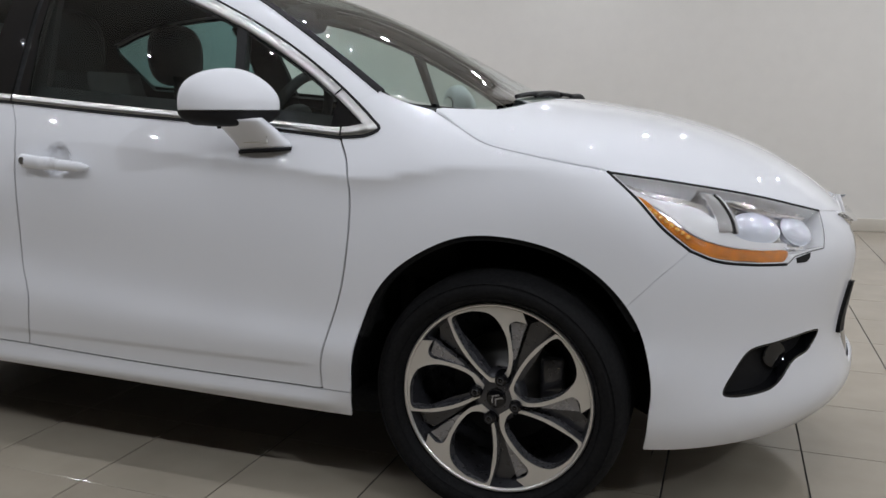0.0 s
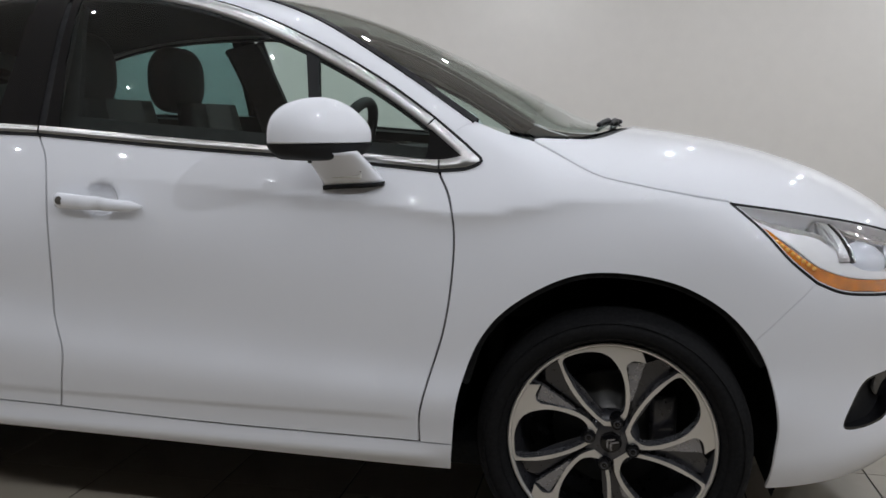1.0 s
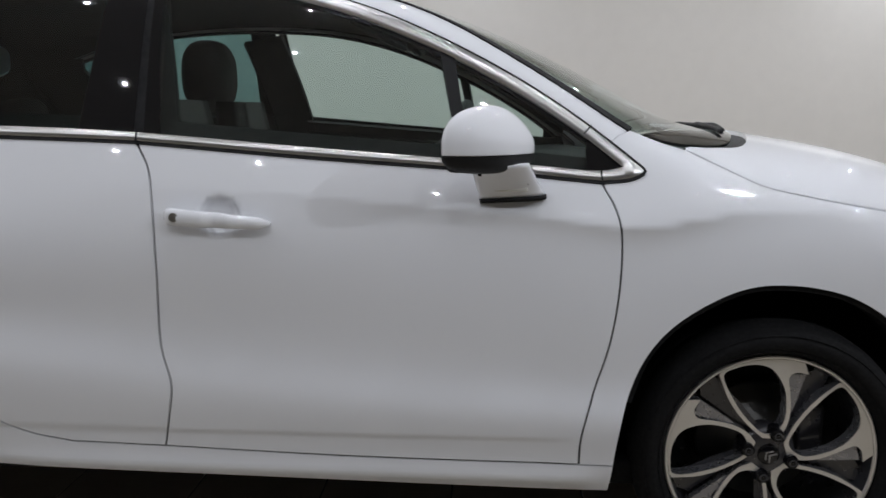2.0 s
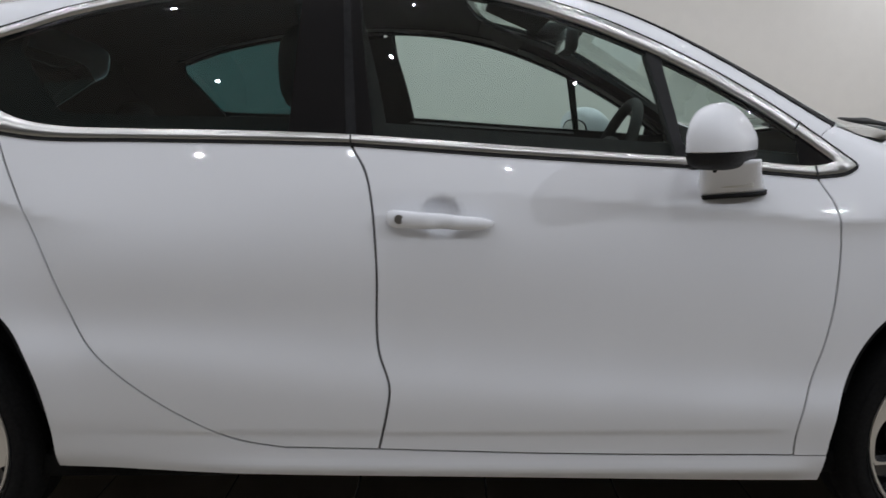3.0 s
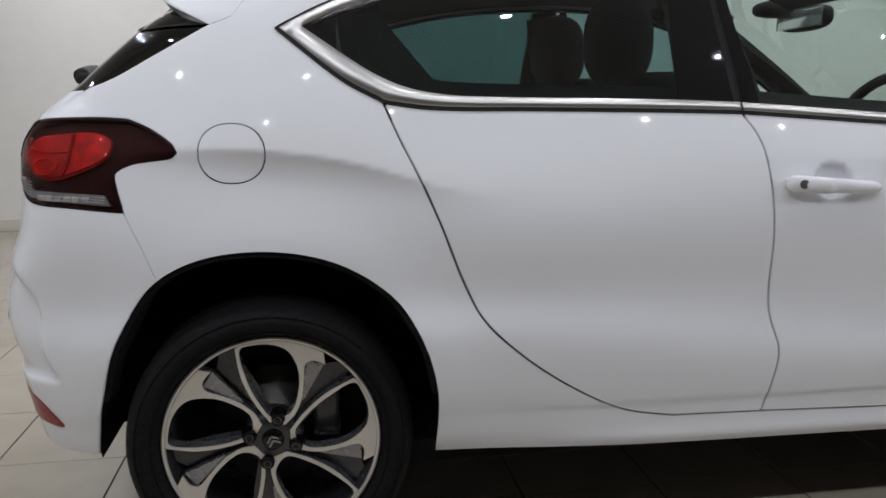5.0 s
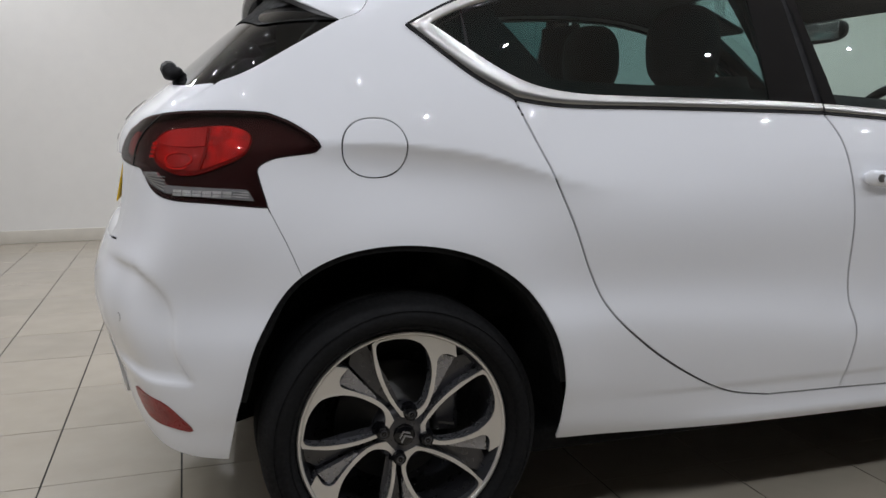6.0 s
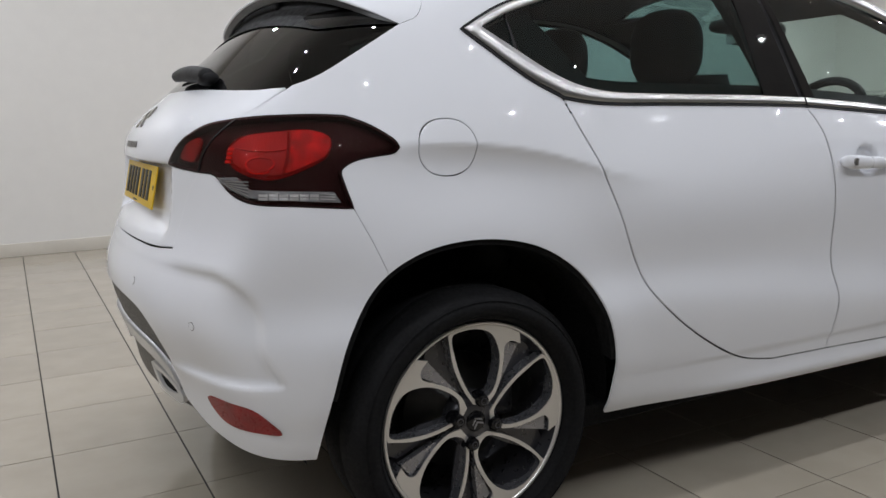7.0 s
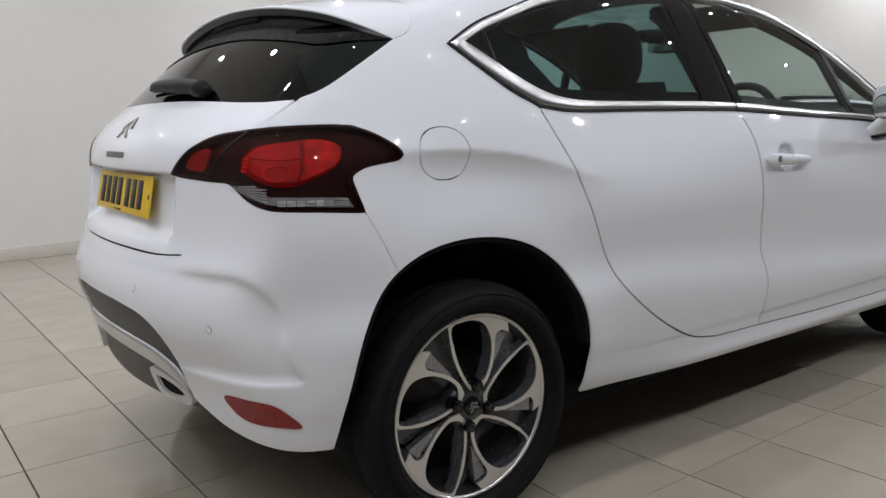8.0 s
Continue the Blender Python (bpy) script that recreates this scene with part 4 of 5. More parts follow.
    amber = smooth_line([(0.350, 0.856), (0.378, 0.850), (0.425, 0.814), (0.505, 0.764), (0.60, 0.734), (0.70, 0.722), (0.785, 0.713), (0.770, 0.692), (0.66, 0.699), (0.565, 0.711), (0.497, 0.738), (0.43, 0.788)], closed=True)
    fog = smooth_line([(0.604, 0.374), (0.640, 0.432), (0.685, 0.476), (0.763, 0.487), (0.945, 0.490), (0.905, 0.445), (0.845, 0.428), (0.783, 0.381), (0.736, 0.366)], 0.012, closed=True)
    arch_end = tuple(arch_f_front[0][-1])
    fb_half = [flat([(0.492, 0.729), (0.415, 0.668), tuple(seam_f)], 0.001), arch_f_front, seg([arch_end, (0.61, 0.229), (0.80, 0.231), (0.98, 0.24), (1.2, 0.25), (SF, 0.25)], 0), flat([(SF, 0.25), (SF, 0.35), (1.16, 0.35), (1.085, 0.45), (1.085, 0.62), (1.13, 0.76), (1.10, 0.783), (0.985, 0.797)], 0.002), back(seg([(0.914, 0.710), (0.952, 0.764), (0.985, 0.797)])), back(flat([(0.772, 0.684), (0.801, 0.701), (0.861, 0.708), (0.914, 0.710)])), back(seg([(0.492, 0.729), (0.561, 0.704), (0.66, 0.691), (0.772, 0.684)]))]
    fb = ring(*fb_half)
    panel("front_bumper", fb, belt, PAINT, car, holes=[fog], sides=RL, step=0.016, fold=0.009)
    grille = flat_loop([(SF + 0.0, 0.352), (1.162, 0.352), (1.087, 0.452), (1.087, 0.618), (1.132, 0.76), (1.11, 0.780), (SF + 0.0, 0.780)])
    panel("grille", grille, belt, BLACK_GLOSS, car, "gloss black front grille", sides=RL, step=0.03, lift=-0.012, fold=0.0)
    panel("badge_wing", flat_loop([(1.09, 0.775), (1.16, 0.745), (1.3, 0.73), (SF, 0.74), (SF, 0.755), (1.3, 0.75), (1.17, 0.765)]), belt, BRIGHT, car, "bright chrome grille bar", sides=RL, step=0.02, lift=0.012, fold=0.02)
    panel("bumper_vent", flat_loop([(1.05, 0.46), (1.085, 0.46), (1.087, 0.60), (1.07, 0.60)]), belt, BLACK_TRIM, car, sides=RL, step=0.02, lift=0.010, fold=0.012)
    head_end = flat([(0.772, 0.684), (0.801, 0.701), (0.861, 0.708), (0.914, 0.710)])[0]
    head_side = smooth_line([(0.914, 0.710), (0.952, 0.764), (0.985, 0.797)])
    for side in RL:
        fg = panel("fog_lamp", fog, belt, BLACK_TRIM, car, "recessed black fog lamp pocket", sides=(side,), step=0.02, lift=-0.035, fold=0.0)[0]
        strip("fog_rim", np.vstack([fog, fog[:1]]), belt, BLACK_GLOSS, fg, width=0.012, lift=-0.001, thick=0.04, sides=(side,))
        c = np.stack([0.80 + 0.038 * np.cos(a[::2]), 0.445 + 0.030 * np.sin(a[::2])], 1)
        panel("fog_lens", c, belt, BLACK_GLOSS, fg, sides=(side,), step=0.02, lift=-0.022, fold=0.01)
        hl = panel("headlamp", head, belt, LENS, car, "clear headlamp with amber indicator strip", sides=(side,), step=0.02, lift=0.001, fold=0.0)[0]
        hl.visible_shadow = False
        panel("housing", head, belt, FACET, hl, sides=(side,), step=0.02, lift=-0.040, fold=0.0)
        strip("lamp_edge", np.vstack([head_end, head_side]), belt, SEAM_GREY, hl, width=0.0026, lift=0.0008, thick=0.012, sides=(side,))
        panel("lamp_slot", flat_loop([(0.803, 0.697), (0.858, 0.705), (0.852, 0.692), (0.838, 0.684), (0.806, 0.684)]), belt, BLACK_TRIM, hl, sides=(side,), step=0.02, lift=0.0015, fold=0.006)
        strip("lamp_rim", np.vstack([head, head[:1]]), belt, LAMP_SILVER, hl, width=0.008, lift=0.0, thick=0.05, sides=(side,))
        strip("lamp_gap", np.vstack([seg(head_low)[0], seg([(0.492, 0.729), (0.561, 0.704), (0.66, 0.691), (0.772, 0.684)])[0]]), belt, RUBBER, hl, width=0.007, lift=0.0005, thick=0.01, sides=(side,))
        strip("bonnet_gap", seg([(0.277, 0.906), (0.507, 0.879), (0.757, 0.843), (0.985, 0.794)])[0], belt, RUBBER, hl, width=0.0055, lift=0.0022, thick=0.02, sides=(side,))
        panel("indicator", amber, belt, AMBER, hl, "amber indicator strip", sides=(side,), step=0.015, lift=-0.006, fold=0.03)
        bez = smooth_line([(0.33, 0.880), (0.42, 0.852), (0.55, 0.826), (0.60, 0.79), (0.66, 0.752), (0.80, 0.732), (0.78, 0.722), (0.62, 0.735), (0.52, 0.765), (0.44, 0.82)], closed=True)
        panel("bezel", bez, belt, LAMP_SILVER, hl, sides=(side,), step=0.015, lift=-0.014, fold=0.03)
        # a bright rib and two pale flattened lenses in polished bowls
        for k in range(7):
            strip("lamp_rib", smooth_line([(0.572 + 0.0065 * k, 0.866 - 0.001 * k), (0.586 + 0.0065 * k, 0.838), (0.593 + 0.0065 * k, 0.80), (0.590 + 0.0065 * k, 0.772)]), belt, REFLECTOR, hl, width=0.0052, lift=-0.012 + 0.003 * math.sin(math.pi * k / 6), thick=0.03, sides=(side,))
        strip("lamp_rib", smooth_line([(0.618, 0.858), (0.632, 0.835), (0.639, 0.80), (0.634, 0.768)]), belt, BLACK_GLOSS, hl, width=0.005, lift=-0.009, thick=0.03, sides=(side,))
        strip("lamp_rib", smooth_line([(0.624, 0.857), (0.638, 0.835), (0.645, 0.80), (0.640, 0.768)]), belt, REFLECTOR, hl, width=0.006, lift=-0.008, thick=0.03, sides=(side,))
        for s0, z0, rx, rz in ((0.722, 0.778, 0.112, 0.054), (0.872, 0.764, 0.078, 0.050)):
            bowl = np.stack([s0 + rx * 1.05 * np.cos(a[::2]), z0 + 0.012 + rz * 1.25 * np.sin(a[::2])], 1)
            panel("lamp_bowl", bowl, belt, FACET, hl, sides=(side,), step=0.012, lift=-0.034, fold=0.012)
            lens = np.stack([s0 + rx * 0.78 * np.cos(a[::2]), z0 + rz * 0.78 * np.sin(a[::2])], 1)
            v2, f2 = fill(lens, (), 0.009)
            q = belt(v2[:, 0], v2[:, 1])
            r2 = ((v2[:, 0] - s0) / (rx * 0.78)) ** 2 + ((v2[:, 1] - z0) / (rz * 0.78)) ** 2
            n = normals(q)
            q = q + n * (-0.026 + 0.009 * np.sqrt(np.clip(1 - r2, 0, 1)))[:, None]
            turn = np.sum(np.cross(q[f2[:, 1]] - q[f2[:, 0]], q[f2[:, 2]] - q[f2[:, 0]]) * n[f2[:, 0]], 1) < 0
            f2[turn] = f2[turn][:, [0, 2, 1]]
            if side < 0:
                q, f2 = q * (1, -1, 1), f2[:, ::-1]
            raw("projector", q, f2, PROJECTOR, hl, "pale glassy projector lens")
        # a row of small bright cells at the upper end of the indicator
        for k in range(8):
            u = k / 7
            at = belt([0.392 + 0.098 * u], [0.8235 - 0.062 * u])
            raw("indicator_cell", *flip(*blob(at[0] + normals(at)[0] * -0.003, (0.005, 0.004, 0.005), 2.2, 6), side), CELL_AMBER, hl)
        # polished swoops over the indicator
        for pts in ([(0.325, 0.888), (0.42, 0.866), (0.52, 0.848), (0.575, 0.83), (0.57, 0.80), (0.50, 0.815), (0.42, 0.84)], [(0.345, 0.868), (0.41, 0.836), (0.49, 0.79), (0.58, 0.765), (0.64, 0.745), (0.60, 0.742), (0.50, 0.765), (0.42, 0.815)], [(0.66, 0.848), (0.76, 0.833), (0.90, 0.805), (0.93, 0.79), (0.88, 0.795), (0.78, 0.815), (0.70, 0.83)]):
            panel("lamp_reflector", smooth_line(pts, closed=True), belt, FACET, hl, sides=(side,), step=0.012, lift=-0.016, fold=0.02)
    # grey and black strips added behind the seams stand for the shaded gaps
    for line in (C_SEAM, SILL_TOP, B_SEAM, A_SEAM, SILL_FRONT):
        strip("seam_backing", smooth_line(line), belt, SEAM_GREY, car, width=0.034, lift=-0.0125, sides=RL)
    for line in (BUMPER_SEAM, GATE_SIDE, GATE_LOW, [(-3.06, 1.125), (-3.129, 1.095), (-3.185, 1.065)], [(0.492, 0.729), (0.415, 0.668), (0.338, 0.603)], LAMP_UNDER, LAMP_INNER, LAMP_TOP_IN):
        strip("seam_backing", smooth_line(line), belt, RUBBER, car, width=0.03, lift=-0.0195, sides=RL)
    strip("seam_backing", smooth_line([to_belt(p) for p in BONNET_SIDE]), belt, RUBBER, car, width=0.03, lift=-0.0195, sides=RL)
    return car, front_door


def blob(centre, half, power=2.6, n=28, shape=None):
    """A rounded box: verts and faces of a superellipsoid; shape may change each unit point."""
    v, f = [], []
    for i in range(n + 1):
        a = math.pi * (i / n - 0.5)
        for j in range(2 * n):
            b = math.pi * j / n
            p = np.array([math.cos(a) * math.cos(b), math.cos(a) * math.sin(b), math.sin(a)])
            p = p / (np.sum(np.abs(p) ** power)) ** (1 / power)
            if shape:
                p = shape(p)
            v.append(tuple(np.array(centre) + p * np.array(half)))
    for i in range(n):
        for j in range(2 * n):
            k = (j + 1) % (2 * n)
            f.append((i * 2 * n + j, i * 2 * n + k, (i + 1) * 2 * n + k, (i + 1) * 2 * n + j))
    return v, f


def flip(v, f, side):
    return (v, f) if side > 0 else ([(p[0], -p[1], p[2]) for p in v], [g[::-1] for g in f])


def loft(rings, closed=True, caps=True):
    n, v, f = len(rings[0]), [tuple(p) for r in rings for p in r], []
    for i in range(len(rings) - 1):
        for j in range(n if closed else n - 1):
            k = (j + 1) % n
            f.append((i * n + j, i * n + k, (i + 1) * n + k, (i + 1) * n + j))
    if caps and closed:
        f += [tuple(range(n))[::-1], tuple((len(rings) - 1) * n + j for j in range(n))]
    return v, f


def flat_loop(pts):
    return flat([*pts, pts[0]])[0][:-1]


car, front_doors = build_car()
# ---- wheels ----
def build_wheel(name, hub, phase, parent, side=1):
    """A wheel, outer face towards -y (side 1) or +y (side -1)."""
    R, RT = 0.246, 0.328
    holder = new(name)
    holder.parent = parent
    holder.empty_display_size = 0.05
    holder.location = hub
    tagged(holder, label="five-spoke two-tone alloy wheel with black tyre")
    if side < 0:
        holder.rotation_euler = (0, 0, math.pi)
    v, f = lathe([(R - 0.004, 0.012), (R + 0.004, 0.000), (R + 0.012, -0.022), (R + 0.030, -0.040), (R + 0.050, -0.038), (RT - 0.016, -0.024), (RT - 0.004, -0.006), (RT, 0.02), (RT, 0.06), (RT - 0.003, 0.063), (RT - 0.003, 0.068), (RT, 0.071), (RT, 0.12), (RT, 0.165), (RT - 0.012, 0.19), (R + 0.03, 0.205), (R, 0.19)], 112)
    raw("tyre", v, f, TYRE, holder)
    # fine ring mouldings on the side wall
    for r0, o in ((R + 0.020, -0.0312), (R + 0.056, -0.0352)):
        vv, ff = lathe([(r0 - 0.0016, o + 0.001), (r0, o - 0.0022), (r0 + 0.0016, o + 0.001)], 96)
        raw("sidewall_ring", vv, ff, TYRE, holder)
    v, f = lathe([(R + 0.001, 0.012), (R + 0.0035, -0.004), (R + 0.001, -0.010), (R - 0.005, -0.010), (R - 0.0075, -0.003)], 112)
    raw("rim_lip", v, f, POLISHED, holder, "machined bright rim edge")
    v, f = lathe([(R - 0.007, -0.004), (R - 0.013, 0.015), (R - 0.022, 0.05), (R - 0.03, 0.16), (0.001, 0.165)], 80)
    raw("barrel", v, f, DARK_ALLOY, holder)
    v, f = lathe([(0.001, 0.085), (0.07, 0.085), (0.072, 0.10), (0.145, 0.10), (0.147, 0.122), (0.06, 0.125)], 64)
    raw("brake_disc", v, f, DISC_STEEL, holder)
    raw("caliper", *mesh_of(boxed((0.065, 0.05, 0.13), pose(0.125 * (1 if side > 0 else -1), 0.105, 0.03), 0.012)), DARK_ALLOY, holder)
    U = R / 315.0 * 0.992
    hole = smooth_line([(p[0] * U, p[1] * U) for p in ((-13, 66), (-60, 100), (-115, 170), (-152, 256), (-120, 276), (-66, 289), (-16, 279), (24, 230), (40, 165), (32, 94))], 0.006, closed=True)
    rim_tip = [(math.cos(math.radians(q)) * 308 * U, math.sin(math.radians(q)) * 308 * U) for q in (121, 112, 102, 92, 82, 74)]
    body = np.vstack([smooth_line([(-22 * U, 52 * U), (-76 * U, 100 * U), (-131 * U, 172 * U), (-170 * U, 262 * U)], 0.006)[:-1], smooth_line(rim_tip, 0.006), smooth_line([(98 * U, 262 * U), (60 * U, 266 * U), (42 * U, 252 * U), (48 * U, 200 * U), (54 * U, 140 * U), (45 * U, 88 * U), (24 * U, 52 * U)], 0.006)])
    flap = np.array([(44, 258), (96, 258), (86, 225), (62, 140), (50, 130), (50, 190)]) * U
    channel = np.array([(52, 60), (66, 140), (100, 250), (150, 268), (176, 240), (120, 130), (70, 50)]) * U
    for k in range(5):
        ang = math.radians(phase + 72 * k)
        c, s = math.cos(ang), math.sin(ang)
        rot = np.array([(c, s), (-s, c)])
        o2, h2 = body @ rot, hole @ rot
        v, f = prism(o2, 0.003, pose(0, -0.006, 0), [h2])
        v = [(x, y + 0.010 * (1 - min(1, math.hypot(x, z) / (0.75 * R))) ** 1.0, z) for x, y, z in v]
        raw("spoke_face", v, f, POLISHED, holder, "machined bright spoke outline", smooth=False)
        v, f = prism(o2 * 0.999, 0.036, pose(0, -0.0029, 0), [h2])
        v = [(x, y + 0.010 * (1 - min(1, math.hypot(x, z) / (0.75 * R))), z) for x, y, z in v]
        raw("spoke", v, f, GREY_ALLOY, holder, smooth=False)
        v, f = prism(flap @ rot, 0.02, pose(0, 0.004, 0))
        raw("spoke_web", v, f, GREY_ALLOY, holder, smooth=False)
        v, f = prism(channel @ rot, 0.006, pose(0, 0.030, 0))
        raw("spoke_channel", v, f, DARK_ALLOY, holder, smooth=False)
    v, f = lathe([(0.001, 0.004), (0.036, 0.004), (0.052, 0.008), (0.066, 0.016), (0.070, 0.05)], 48)
    raw("hub", v, f, DARK_ALLOY, holder)
    v, f = lathe([(0.001, -0.004), (0.021, -0.003), (0.0255, 0.0), (0.026, 0.006)], 40)
    cap = raw("hub_cap", v, f, BLACK_GLOSS, holder)
    for dz in (-0.004, 0.007):
        chev = np.array([(-0.014, -0.010), (0, 0.001), (0.014, -0.010), (0.014, -0.005), (0, 0.006), (-0.014, -0.005)]) + (0, dz)
        turn = math.radians(52 if phase > -1 else 22)
        chev = chev @ np.array([(math.cos(turn), math.sin(turn)), (-math.sin(turn), math.cos(turn))])
        v, f = prism(chev, 0.002, pose(0, -0.0055, 0))
        raw("cap_mark", v, f, GREY_ALLOY, holder, smooth=False)
    for k in range(4):
        q = math.radians(90 * k - 15)
        v, f = lathe([(0.001, -0.0165), (0.010, -0.0155), (0.0150, -0.012), (0.0165, 0.0), (0.0165, 0.006), (0.020, 0.008), (0.021, 0.02)], 20)
        bolt = raw("wheel_bolt", [(x + 0.054 * math.cos(q), y, z + 0.054 * math.sin(q)) for x, y, z in v], f, BLACK_GLOSS, holder)
        v, f = lathe([(0.001, -0.0150), (0.0062, -0.0150), (0.0066, -0.0172), (0.0088, -0.0168), (0.0092, -0.0145)], 14)
        raw("bolt_socket", [(x + 0.054 * math.cos(q), y, z + 0.054 * math.sin(q)) for x, y, z in v], f, DARK_ALLOY, bolt)
    return holder


def mesh_of(bm):
    bm.verts.ensure_lookup_table()
    out = [tuple(v.co) for v in bm.verts], [tuple(v.index for v in f.verts) for f in bm.faces]
    bm.free()
    return out


for hub_x, ph in ((0.0, 0.0), (-2.612, -15.0)):
    build_wheel("wheel", (hub_x, -0.808, 0.330), ph, car)
    build_wheel("wheel", (hub_x, 0.808, 0.330), ph, car, -1)


def build_arch_liners():
    """Dark shells inside the wheel openings."""
    for hub_x in (0.0, -2.612):
        for side in (1, -1):
            v, f = [], []
            n, rows = 40, ((0.405, 0.80), (0.405, 0.50), (0.20, 0.44), (0.02, 0.44))
            for r, y in rows:
                for q in np.linspace(math.radians(-20 if hub_x > -1 else -6), math.radians(186 if hub_x > -1 else 189), n):
                    x, z = hub_x + r * math.cos(q), 0.345 + r * 1.04 * math.sin(q)
                    v.append((x, -side * min(y, float(side_width(np.array([x]), np.array([max(z, 0.3)]))[0]) - 0.045), z))
            for k in range(len(rows) - 1):
                f += [(k * n + i, k * n + i + 1, (k + 1) * n + i + 1, (k + 1) * n + i) for i in range(n - 1)]
            raw("arch_liner", v, f, LINER, car)
    # lip behind the arch edge
    for line in (ARCH_FRONT, ARCH_REAR):
        strip("arch_lip", smooth_line(on_side([q for q in line if q[1] > 0.42])), belt, LINER, car, width=0.026, lift=-0.0085, thick=0.05, sides=(1, -1))


build_arch_liners()
# floor pan and engine bay keep the light out from below
part("floor_pan", boxed((2.0, 1.60, 0.06), pose(-1.306, 0, 0.27), 0.01), LINER, car)
part("floor_pan", boxed((0.9, 0.86, 0.16), pose(0.30, 0, 0.32), 0.02), LINER, car)
part("floor_pan", boxed((0.55, 0.86, 0.12), pose(-2.62, 0, 0.47), 0.02), LINER, car)
part("bulkhead", boxed((0.05, 1.30, 0.62), pose(-0.30, 0, 0.66), 0.01), CABIN, car)

# ---- fittings on the car ----
def door_handle(side):
    rings = []
    xs = np.linspace(-1.412, -1.168, 26)
    for x in xs:
        u = (x + 1.412) / 0.244
        h = 0.0205 * (1 - 0.40 * u ** 1.6) * min(1, (u * 14 + 0.25)) ** 0.5 * min(1, ((1 - u) * 9 + 0.12)) ** 0.6
        z = 0.899 - 0.015 * u
        d = 0.0135 * min(1, (u * 14 + 0.3)) ** 0.5 * min(1, (1 - u) * 9 + 0.1) ** 0.6
        y = -side_width(np.array([x]), np.array([0.862]))[0] - (0.003 + 0.019 * math.sin(math.pi * min(1, max(0, u))) ** 0.55)
        rings.append([(x, y - d * math.sin(q) ** 1, z + h * math.cos(q)) for q in np.linspace(0, 2 * math.pi, 18, endpoint=False)])
    v, f = flip(*loft(rings), side)
    door = front_doors[0 if side > 0 else 1]
    raw("door_handle", v, f, PAINT, door, "white bar door handle")
    if side > 0:
        c = rings[3]
        y = min(p[1] for p in c) - 0.0012
        v, f = prism(np.array([(0.0105 * math.cos(q), 0.0105 * math.sin(q)) for q in np.linspace(0, 2 * math.pi, 20, endpoint=False)]), 0.006, pose(-1.382, y, 0.8985))
        raw("key_lock", v, f, STEEL, door, "small metal key lock", smooth=False)


